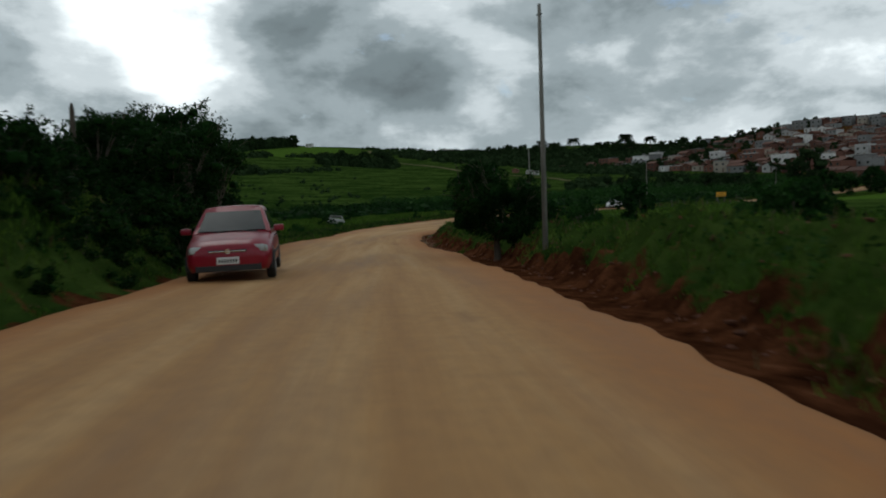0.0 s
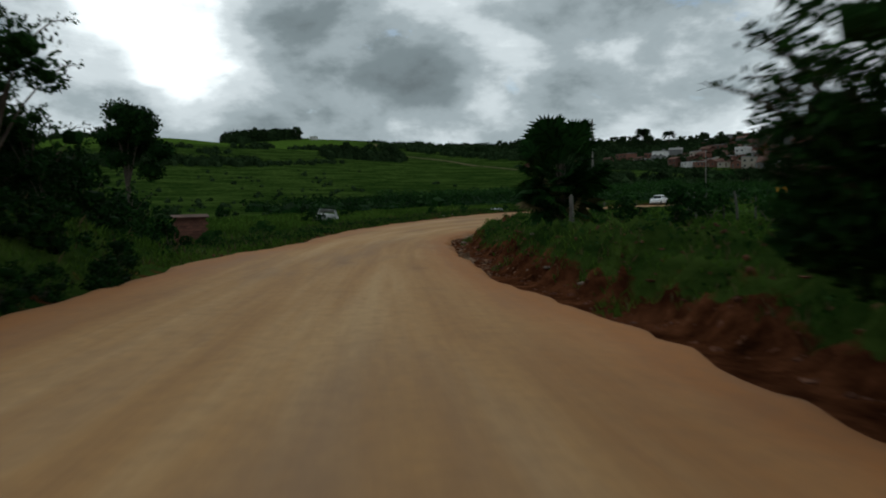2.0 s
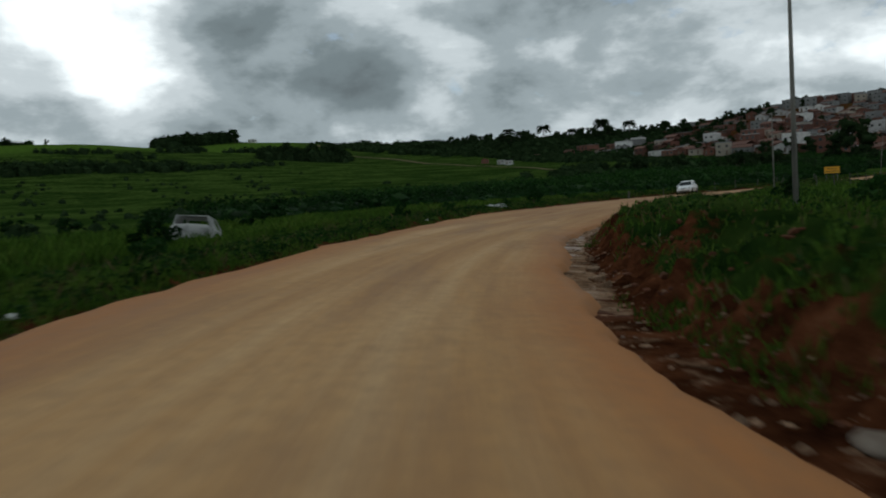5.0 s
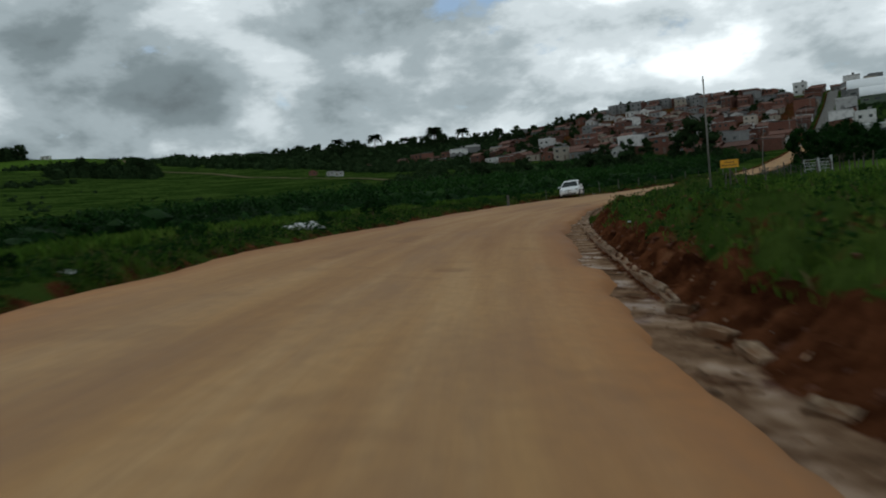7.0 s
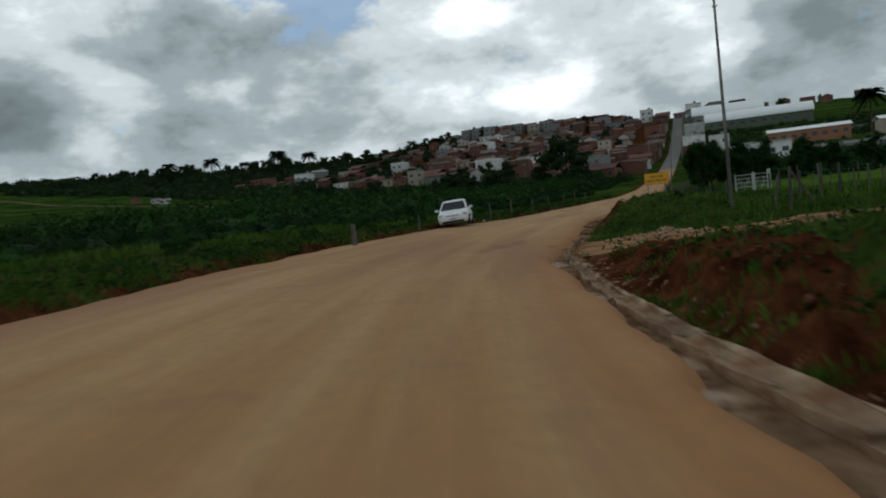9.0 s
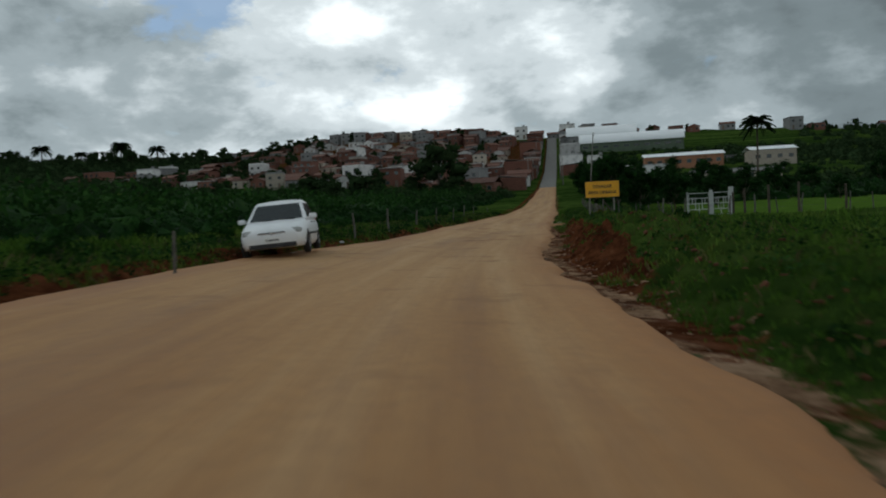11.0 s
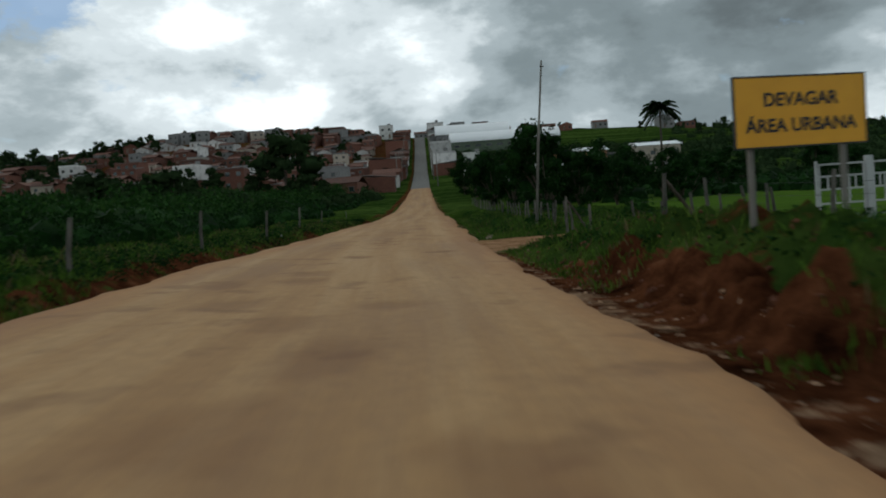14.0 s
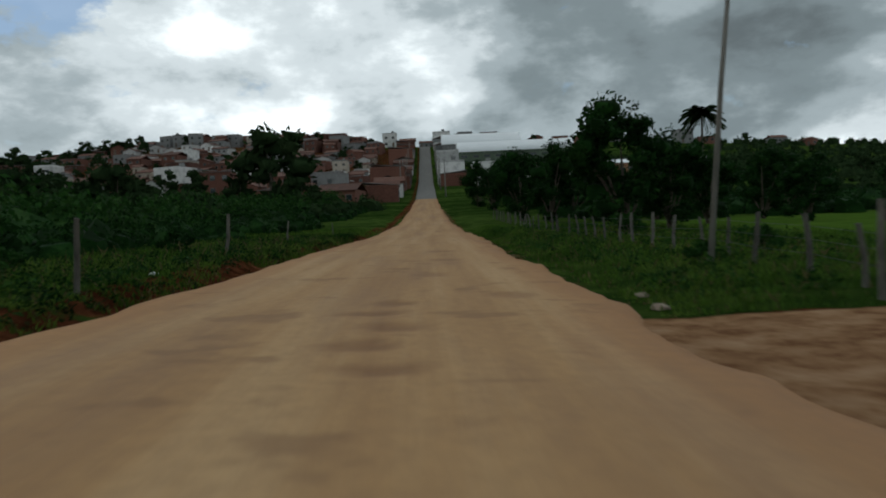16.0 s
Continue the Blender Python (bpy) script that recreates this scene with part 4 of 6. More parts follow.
# tall crown in the pasture and trees among it
x, y = 5.9, -113.2
settle(tree_thing("tree", 8.2, 2.3, 0.16, 20, 7000, 0.12, LEAF, 131, base=0.42, flat=0.95, sub=0.40, sprigs=8, core=0.72), x, y, 1.08, label="tall round-crowned tree standing in the pasture", category="tree")
pasture = [tree_thing("bush", 1.6, 1.1, 0.04, 9, 420, 0.12, LEAF, 140 + i, base=0.05, flat=1.0, core=0.7) for i in range(3)]
spots = [(x, y - 3, 1.6), (x + 2.5, y - 2, 1.3), (x - 3, y + 1, 1.5), (-61, -20.5, 1.9), (-28, -78, 1.2), (-22, -92, 1.1), (-40, -60, 1.3), (-14, -70, 1.0), (-8, -84, 0.9), (2, -92, 0.8), (-55, -85, 1.5), (-35, -110, 1.4), (-70, -60, 1.4), (-48, -20, 1.2)]
for k in range(34):
    spots.append((rng.uniform(-150, -30), rng.uniform(-60, 70), rng.uniform(0.6, 1.2)))
plant(pasture, [p for p in spots if abs(road_coords(p[0], p[1])[1][0]) > 13], "dark bush scattered in green pasture", "bush", "pasture bushes", rng)

# far trees: hedgerows, wooded ridge, trees between the houses
far_trees = [tree_thing("tree", 7.5, 2.8 + 0.3 * i, 0.2, 16, 560, 0.36, LEAF_FAR, 160 + i, base=0.06, flat=1.0, sub=0.36, core=0.7) for i in range(4)]
spots = [(-20, 106, 1.75), (-26, 110, 1.15), (-15.5, 100, 0.8), (-44, 150, 0.9), (-52, 158, 0.95), (-58, 150, 0.8), (-33, 138, 0.7)]
for k in range(70):                                      # between the houses
    x = rng.uniform(-150, -8)
    spots.append((x, rng.uniform(140 - 0.4 * x, 318 + 0.3 * x), rng.uniform(0.42, 0.8)))
for k in range(24):                                      # thicket below the town
    x = rng.uniform(-90, -24)
    spots.append((x, 66 + 0.4 * abs(x) + rng.normal(0, 8), rng.uniform(0.55, 0.88)))
for k in range(12):                                      # dark slope beyond the fenced field
    spots.append((rng.uniform(26, 180), rng.uniform(95, 215), rng.uniform(0.55, 0.85)))
for k in range(10):                                      # wooded top of the slope
    x = rng.uniform(95, 270)
    spots.append((x, rng.uniform(230, 335), rng.uniform(0.35, 0.62)))
for x in (24, 48, 66, 101, 128, 139):
    spots.append((x, 330 + rng.normal(0, 5), rng.uniform(0.5, 0.75)))
for k in range(50):                                      # along the ridges
    q = rng.uniform(0, 1)
    spots.append((-150 - 140 * q + rng.normal(0, 6), 275 - 40 * q + rng.normal(0, 9), rng.uniform(0.75, 1.3)))
ridge = np.random.default_rng(12)
for k in range(22):                                      # and where the ridge meets the town
    q = ridge.uniform(0, 1)
    spots.append((-152 + 44 * q, 277 + 18 * q + ridge.normal(0, 5), ridge.uniform(0.45, 0.95)))
for k in range(20):                                      # among the top row of the town
    spots.append((ridge.uniform(-110, -12), ridge.uniform(300, 345), ridge.uniform(0.6, 1.0)))
for x0, y0, x1, y1, n, k in ((-279, 106, -266, 143, 13, 1.1), (-445, 146, -412, 174, 12, 1.25), (-360, 60, -345, 0, 4, 0.6), (-350, -20, -345, -70, 5, 0.85), (-240, 20, -246, 86, 3, 0.5), (-330, 120, -320, 142, 3, 0.5)):
    for j in range(n):                                   # crest woods and thickets of the pasture hill
        q = rng.uniform(0, 1)
        spots.append((x0 + (x1 - x0) * q + rng.normal(0, 2), y0 + (y1 - y0) * q + rng.normal(0, 2), k * rng.uniform(0.7, 1.15)))
spots = [p for p in spots if not (18 < p[0] < 92 and 128 < p[1] < 232)]
plant(far_trees, spots, "dark leafy tree on the hillside", "tree", "hillside trees", rng, 0.9, 1.1, 0.4)
far_palms = [feather_palm(9.5, 9)]
plant(far_palms, [(-186, 262, 1.25), (-192, 272, 1.15), (-205, 262, 1.0), (-230, 270, 1.2), (-243, 264, 1.2), (-255, 268, 1.1), (-172, 268, 1.1)], "feather palm on the wooded ridge", "palm tree", "ridge palms", rng)

# big dark trees beside the fenced verge
road_trees = [tree_thing("tree", 7.0, 3.3, 0.2, 26, 3600, 0.15, LEAF, 180 + i, base=0.06, flat=1.0, sprigs=10, core=0.6) for i in range(3)]
spots = [(11.0, 62, 1.0), (9.6, 70, 0.95), (14.5, 58, 0.8), (10.3, 36, 0.89), (13.5, 39, 0.75), (18, 46, 0.62), (19, 60, 0.9), (16, 78, 1.05), (24, 52, 0.72), (22, 42, 0.5), (29, 60, 0.75), (27, 74, 0.95), (36, 70, 0.8), (12, 92, 1.0), (10, 104, 0.9), (18, 110, 0.75), (33, 92, 0.72), (45, 85, 0.7), (60, 95, 0.9), (52, 70, 0.6), (70, 78, 0.75), (85, 95, 0.9), (38, 50, 0.45), (48, 52, 0.45), (9, 120, 1.05), (12, 127, 1.0), (20, 118, 0.72), (30, 112, 0.62), (15, 131, 0.8)]
plant(road_trees, spots, "big dark tree beside the fenced verge", "tree", "trees beside the fence", rng, 0.95, 1.05)


def scrub(name, places, label, mat, seed, leaves=46, size=0.13, core=0.0, tall=1.25):
    """Low tangled growth that nobody could count: leaves in mounds over the ground."""
    r = np.random.default_rng(seed)
    p = np.array(places)
    z = land(p[:, 0], p[:, 1])
    k = np.repeat(np.arange(len(p)), np.maximum(6, leaves * p[:, 2] ** (1.4 if core else 0)).astype(int))
    d = r.normal(size=(len(k), 3))
    d /= np.linalg.norm(d, axis=1)[:, None]
    rad = p[k, 2] * r.uniform(0.5, 1.08, len(k)) ** 0.4
    c = np.stack([p[k, 0] + d[:, 0] * rad * 1.1, p[k, 1] + d[:, 1] * rad * 1.1, z[k] + np.abs(d[:, 2]) * rad * tall], 1)
    v, f = leaf_quads(c, size * (0.6 + (0.25 if core else 0.5) * p[k, 2]) * r.uniform(0.6, 1.4, len(k)), r)
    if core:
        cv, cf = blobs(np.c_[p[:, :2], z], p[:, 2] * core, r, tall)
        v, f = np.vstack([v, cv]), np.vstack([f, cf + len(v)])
    tagged(new(name, mesh_np(name, v, f, mat, True)), label, "scrub", kind="stuff")


woods = []
for k in range(800):                                     # wooded ridge
    q = rng.uniform(0, 1)
    woods.append((-150 - 150 * q + rng.normal(0, 7), 270 - 36 * q + rng.normal(0, 12), rng.uniform(2.0, 4.6)))
# hedgerows, thickets and crest woods of the pasture hill, each a line of growth
for x0, y0, x1, y1, n, k in ((-300, -75, -276, -46, 60, 2.4), (-276, -46, -247, -12, 80, 3.0), (-247, -12, -236, 38, 90, 2.8), (-236, 38, -246, 86, 50, 1.5), (-290, 5, -284, 30, 34, 1.6), (-270, 28, -268, 40, 16, 1.9), (-288, 58, -310, 90, 44, 2.1),
                             (-330, 116, -320, 142, 34, 2.0), (-282, 102, -300, 130, 34, 1.9), (-278, 104, -266, 144, 130, 4.4), (-268, 120, -262, 138, 40, 2.6), (-440, 146, -418, 172, 70, 5.4), (-470, 150, -440, 160, 50, 5.4), (-372, 28, -352, -20, 50, 2.6), (-352, -20, -345, -70, 60, 3.0),
                             (-300, 200, -420, 250, 110, 2.6), (-140, 172, -250, 205, 170, 2.2), (-50, 128, -150, 178, 150, 1.9), (-8, 118, -60, 132, 90, 1.7)):
    for j in range(n):
        q = rng.uniform(0, 1)
        woods.append((x0 + (x1 - x0) * q + rng.normal(0, 2.6), y0 + (y1 - y0) * q + rng.normal(0, 2.6), k * rng.uniform(0.5, 1.25)))
for k in range(110):                                     # farthest rises
    q = rng.uniform(0, 1)
    woods.append((-500 - 140 * q, 240 - 80 * q + rng.normal(0, 3), rng.uniform(1.5, 3.8)))
    woods.append((-330 - 320 * q, 320 - 20 * q + rng.normal(0, 3), rng.uniform(1.3, 3.3)))
for k in range(700):                                     # dark slope beyond the fenced field
    woods.append((rng.uniform(24, 230), rng.uniform(95, 225), rng.uniform(1.4, 3.0)))
for k in range(160):
    woods.append((rng.uniform(70, 280), rng.uniform(235, 290), rng.uniform(1.2, 2.6)))
for k in range(620):
    x = rng.uniform(60, 300)
    woods.append((x, rng.uniform(225, 345) if x > 110 else rng.uniform(232, 275), rng.uniform(1.2, 2.7)))
for k in range(160):
    woods.append((rng.uniform(20, 95), rng.uniform(150, 228), rng.uniform(0.5, 1.2)))
woods = [p for p in woods if not (14 < p[0] < 95 and 130 < p[1] < 226 and p[2] > 1.3)]
for k in range(260):                                     # rough slope below the halls
    woods.append((rng.uniform(9, 64), rng.uniform(228, 280), rng.uniform(0.6, 1.5)))
for k in range(520):                                     # woods below the ridge
    x = rng.uniform(-330, -112)
    y0, y1 = 188 + 0.06 * (x + 112), 300 + 0.24 * (x + 85)
    woods.append((x, rng.uniform(y0, y1), rng.uniform(1.8, 3.6)))
for k in range(150):
    x = rng.uniform(-120, -20)
    woods.append((x, 62 + 0.45 * abs(x) + rng.normal(0, 9), rng.uniform(1.6, 3.4)))
for k in range(40):
    woods.append((rng.uniform(-24, -9), 96 + rng.normal(0, 9), rng.uniform(0.9, 1.8)))
cane, back, low = [], [], []
for k in range(9000):
    s, n = rng.uniform(98, 300), -rng.uniform(9.5, 70)
    thick = vnoise(np.array([s / 14]), np.array([n / 9]), 5)[0]
    edge = np.interp(s, (98, 115, 150, 175, 300), (24, 17, 12.5, 11.5, 9))
    if -n < edge or (s < 120 and -n > edge + 16) or thick < 0.25:
        continue
    if -n < edge + 6:
        cane.append((*at_road(s, n), rng.uniform(0.55, 1.15) * (0.75 if -n < edge + 2 else 1.1)))
    elif rng.random() < 0.5:
        back.append((*at_road(s, n), rng.uniform(1.2, 2.7) * (1.0 if s > 140 else 0.7)))
for k in range(900):                                     # rough growth about the pasture
    x, y = rng.uniform(-235, -18), rng.uniform(-120, 75)
    if vnoise(np.array([x / 26]), np.array([y / 12]), 9)[0] > 0.56 and abs(road_coords(x, y)[1][0]) > 14:
        woods.append((x, y, rng.uniform(0.35, 1.15)))
scrub("far_woods", woods, "dark woods and hedgerows on the far slopes", LEAF_FAR, 20, 17, 0.28, 0.8)
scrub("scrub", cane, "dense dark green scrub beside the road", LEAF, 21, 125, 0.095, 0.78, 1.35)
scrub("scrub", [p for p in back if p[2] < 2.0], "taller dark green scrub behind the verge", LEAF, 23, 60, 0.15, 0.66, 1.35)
scrub("scrub", [p for p in back if p[2] >= 2.0], "tall bright green scrub behind the verge", LEAF_FRESH, 24, 60, 0.15, 0.62, 1.35)
for k in range(1100):
    low.append((rng.uniform(14, 130), rng.uniform(45, 125), rng.uniform(0.7, 1.6)))
scrub("undergrowth", [p for p in low if p[1] > 58 - 0.1 * p[0]], "tangled dark undergrowth below the trees", LEAF, 22, 40, 0.15, 0.8)


def grass(name, s0, s1, count, seed, mat, lo, hi, label, inner=0.0, outer=13.0, share=0.5, width=0.012):
    """Grass blades in tufts on both verges."""
    r = np.random.default_rng(seed)
    s = r.uniform(s0, s1, count)
    right = r.random(count) < share
    off = inner + (outer - inner) * r.random(count) ** 1.7
    k = np.searchsorted(ARC, s).clip(0, len(ARC) - 1)
    ri, le = np.interp(s, RIGHT_S, RIGHT_N), np.interp(s, LEFT_S, LEFT_N)
    n = np.where(right, ri + 0.5 + off, le - 0.25 - off)
    x = ROAD[k, 0] + TAN[k, 1] * n + r.normal(0, 0.1, count)
    y = ROAD[k, 1] - TAN[k, 0] * n + r.normal(0, 0.1, count)
    z, s2, n2, er, el, hb, hl = land(x, y, True)
    patch = vnoise(x / 1.7, y / 1.7, 77) * 0.65 + vnoise(x / 0.6, y / 0.6, 78) * 0.35
    bare = np.where(er > 0, smooth01((np.interp(s2, (0, 50, 62, 106, 111, 119, 125, 133, 140, 165, 170), (1.5, 1.6, 1.7, 1.8, 3.2, 3.2, 0.9, 1.1, 2.2, 1.8, 0.9)) - er) / 0.9) * np.where((s2 > 106) & (s2 < 119.2), 1.1, np.clip(hb / 0.55, 0, 1.2)) * 0.62, smooth01((1.1 - el) / 0.9) * 0.5)
    drive = (er > 0) & (er < 13) & (((s2 > 119.2) & (s2 < 124.8)) | ((s2 > 175.5) & (s2 < 182)))
    keep = (patch > bare * 0.95) & ~drive & (np.maximum(er, el) > 0.15)
    x, y, z, patch = x[keep], y[keep], z[keep], patch[keep]
    m = len(x)
    hgt = r.uniform(lo, hi, m) * (0.5 + patch) * np.where(right[keep], 0.7, 1.0) * np.interp(np.maximum(er, el)[keep], (0, 1.5, 6), (0.5, 0.78, 1))
    az = r.uniform(0, 2 * math.pi, m)
    lean = r.uniform(0.1, 0.7, m) * hgt
    w = width * r.uniform(0.7, 1.5, m)
    dx, dy = np.cos(az), np.sin(az)
    b = np.stack([x, y, z - 0.02], 1)
    sd = np.stack([-dy * w, dx * w, np.zeros(m)], 1)
    mid_ = b + np.stack([dx * lean * 0.35, dy * lean * 0.35, hgt * 0.6], 1)
    tip = b + np.stack([dx * lean, dy * lean, hgt], 1)
    v = np.stack([b - sd, b + sd, mid_ + sd * 0.8, tip, mid_ - sd * 0.8], 1).reshape(-1, 3)
    f = np.arange(5 * m).reshape(m, 5)
    tagged(new(name, mesh_np(name, v, f, mat)), label, "grass", kind="stuff")


grass("grass", -6, 70, 105000, 1, GRASS, 0.10, 0.34, "uneven green grass on the road verges", outer=12.0, width=0.010)
grass("grass", 70, 150, 105000, 2, GRASS, 0.10, 0.34, "uneven green grass on the road verges", outer=12.0, width=0.010)
grass("grass", 150, 232, 105000, 3, GRASS, 0.10, 0.34, "uneven green grass on the road verges", outer=12.0, width=0.010)
grass("grass", 60, 164, 34000, 5, GRASS, 0.3, 0.6, "tall rank grass beyond the verge", inner=5, outer=24, share=0.12, width=0.03)
grass("dry_grass", 0, 215, 14000, 4, DRY, 0.15, 0.45, "dry straw-coloured grass stems on the banks", outer=7)


def weeds(name, count, seed, mat, label):
    """Broad-leaved weeds along the verges."""
    r = np.random.default_rng(seed)
    pl = []
    for k in range(count):
        s = r.uniform(0, 225)
        right = r.random() < 0.5
        off = 0.5 + 9 * r.random() ** 1.4
        if right and (118.7 < s < 125.2 or 175 < s < 182.5 or off < 1.3 * np.interp(s, BANK_S, BANK_H)):
            continue
        n = np.interp(s, RIGHT_S, RIGHT_N) + 0.6 + off if right else np.interp(s, LEFT_S, LEFT_N) - off - 0.3
        pl.append((*at_road(s, n), r.uniform(0.1, 0.34)))
    scrub(name, pl, label, mat, seed, 26, 0.055)


weeds("weeds", 3600, 31, LEAF_FRESH, "broad-leaved green weeds along the verges")
tufts = []
for k in range(3200):
    s = rng.uniform(46, 222)
    tufts.append((*at_road(s, np.interp(s, LEFT_S, LEFT_N) - 0.35 - 3.4 * rng.random() ** 1.5), rng.uniform(0.08, 0.3)))
scrub("weeds", tufts, "dark ragged tufts along the road edge", LEAF, 33, 22, 0.05)
weeds("weeds", 1800, 32, LEAF, "dark low weeds along the verges")


def lumps(name, count, seed, mat, where, lo, hi, label, category):
    """Loose clods or stones, joined."""
    r = np.random.default_rng(seed)
    ico = bmesh.new()
    bmesh.ops.create_icosphere(ico, subdivisions=1, radius=1)
    iv = np.array([v.co[:] for v in ico.verts])
    fi = np.array([[v.index for v in f.verts] for f in ico.faces])
    ico.free()
    V, F = [], []
    at = np.array([where(r) for k in range(count)])
    base = land(at[:, 0], at[:, 1])
    for k, (x, y) in enumerate(at):
        sz = r.uniform(lo, hi) * r.uniform(0.5, 1.0)
        v = iv * (1 + r.normal(0, 0.26, (len(iv), 1))) * sz * r.uniform(0.5, 1.4, 3) * (1, 1, 0.75)
        V.append(v + (x, y, base[k] + sz * 0.15))
        F.append(fi + k * len(iv))
    tagged(new(name, mesh_np(name, np.vstack(V), np.vstack(F), mat)), label, category, kind="stuff")


def on_bank(r):
    s = r.uniform(2, 176)
    while 118.7 < s < 126:
        s = r.uniform(2, 176)
    return at_road(s, np.interp(s, RIGHT_S, RIGHT_N) + 0.5 + r.uniform(0, 1) ** 1.3 * 3.2)


def on_gutter(r):
    s = r.uniform(36, 174)
    while 119 < s < 125:
        s = r.uniform(36, 174)
    return at_road(s, np.interp(s, RIGHT_S, RIGHT_N) + r.uniform(-0.55, 0.95))


def on_left_edge(r):
    s = r.uniform(2, 210)
    return at_road(s, np.interp(s, LEFT_S, LEFT_N) + r.uniform(-0.7, 0.25))


lumps("clods", 6500, 51, CLOD, on_bank, 0.015, 0.07, "loose red earth clods on the cut bank", "earth")
lumps("gutter_stones", 420, 52, STONE, on_gutter, 0.012, 0.045, "small pale stones along the muddy gutter", "stones")
lumps("gutter_clods", 3800, 54, TANCLOD, on_gutter, 0.012, 0.06, "broken tan clods along the ragged road edge", "earth")
lumps("edge_clods", 700, 53, CLOD, on_left_edge, 0.02, 0.07, "small clods along the road edge", "earth")


# ---- poles, sign, fences ----
def pole(name, x, y, top, label, lean=(0, 0), r=0.11):
    z = gz(x, y)
    h = top - z
    root = new(name)
    root.location = (x, y, z)
    bm = bmesh.new()
    tube(bm, [(0, 0, -0.8), (lean[0] * 0.5, lean[1] * 0.5, h * 0.5), (lean[0], lean[1], h)], [r * 1.25, r, r * 0.72], 12)
    part("shaft", bm, POLE, root, smooth=True)
    bm = bmesh.new()
    tube(bm, [(lean[0] - 0.085, lean[1], h - 0.25), (lean[0] + 0.085, lean[1], h - 0.25)], [0.02, 0.02], 6)
    part("bolt", bm, BLACKP, root)
    return tagged(root, label, "pole", "roadside poles")


pole("utility_pole", 61.68, -131.39, 6.6, "tall slim grey wooden pole on the grassy verge", r=0.058)
pole("utility_pole", 28.75, -91.8, 6.6, "tall slim dark wooden pole in the roadside pasture", r=0.065)
pole("utility_pole", 10.95, -42.0, 7.2, "slim dark wooden pole beside the pasture fence", r=0.055)
pole("utility_pole", 6.66, 15.37, 7.15, "slim leaning wooden pole beside the wire fence", lean=(0.66, -0.45), r=0.052)
pole("utility_pole", 4.9, 165, 15.5, "slim wooden pole beside the cobbled street", r=0.13)
for i in range(6):
    pole("utility_pole", 4.3, 190 + i * 20, gz(4.3, 190 + i * 20) + 8, "slim wooden pole beside the cobbled street", r=0.13)
    pole("utility_pole", -5.0, 176 + i * 22, gz(-5.0, 176 + i * 22) + 8, "slim wooden pole beside the cobbled street", r=0.13)


def text_mesh(name, body, size, mat, parent, m):
    cu = bpy.data.curves.new(name, "FONT")
    cu.body, cu.size, cu.extrude = body, size, 0.001
    cu.align_x, cu.align_y = "CENTER", "CENTER"
    cu.offset = 0.006
    tmp = new(name, cu)
    bpy.context.view_layer.update()
    me = bpy.data.meshes.new_from_object(tmp.evaluated_get(bpy.context.evaluated_depsgraph_get()))
    bpy.data.objects.remove(tmp)
    me.materials.clear()
    me.materials.append(mat)
    ob = new(name, me)
    ob.parent, ob.matrix_basis = parent, m
    return ob


def road_sign():
    x, y = 6.66, -8.68
    z = gz(x, y)
    root = new("road_sign")
    root.matrix_basis = pose(x, y, z, 0, 0, 9.8)
    b, h = 1.44 - z, 0.87
    bm = bmesh.new()
    box(bm, 0, 0, b + h / 2, 1.8, 0.025, h, 0.006)
    part("panel", bm, YELLOW, root, "yellow painted sheet")
    bm = bmesh.new()
    for cx, cz, sx, sz in ((0, b + 0.008, 1.82, 0.02), (0, b + h - 0.008, 1.82, 0.02), (-0.9, b + h / 2, 0.02, h), (0.9, b + h / 2, 0.02, h)):
        box(bm, cx, -0.004, cz, sx, 0.03, sz)
    part("border", bm, BLACKP, root)
    for px in (-0.68, 0.60):
        bm = bmesh.new()
        box(bm, px, 0.045, (b + h - 0.5) / 2, 0.065, 0.06, b + h + 0.3, 0.008)
        part("post", bm, POLE, root, "pale grey wooden post")
    for k, (word, cz, size) in enumerate((("DEVAGAR", b + h * 0.66, 0.225), ("ÁREA URBANA", b + h * 0.30, 0.225))):
        text_mesh("lettering", word, size, BLACKINK, root, pose(0, -0.0175, cz, 90, 0, 0))
    return tagged(root, "yellow road sign reading DEVAGAR ÁREA URBANA on two posts", "road sign")


road_sign()


def fence_post(h=1.15, r=0.05, seed=0):
    rr = np.random.default_rng(seed)
    root = new("fence_post")
    bm = bmesh.new()
    tube(bm, [(0, 0, -0.4), (rr.normal(0, 0.02), rr.normal(0, 0.02), h * 0.5), (rr.normal(0, 0.04), rr.normal(0, 0.04), h)], [r * 1.05, r, r * 0.85], 7)
    part("stake", bm, POST, root)
    return root


posts = [fence_post(1.02 + 0.09 * i, 0.034 + 0.006 * i, i) for i in range(4)]


def fence_line(pts, label, group, wired=True, tall=1.0):
    tops = []
    for x, y in pts:
        i = int(rng.integers(4))
        ob = copy_thing(posts[i], pose(x, y, gz(x, y) - 0.05, rng.normal(0, 2.5), rng.normal(0, 2.5), rng.uniform(0, 360)) @ Matrix.Diagonal((1, 1, tall, 1)))
        tagged(ob, label, "fence post", group)
        tops.append(Vector((x, y, gz(x, y))))
    if not wired:
        return
    root = new("wire_fence")
    for hgt in (0.4 * tall, 0.7 * tall, 0.97 * tall):
        bm = bmesh.new()
        tube(bm, [p + Vector((0, 0, hgt)) for p in tops], [0.004] * len(tops), 3)
        part("wire", bm, BLACKP, root)
    tagged(root, "thin rusty wire strung between fence posts", "wire fence", group)


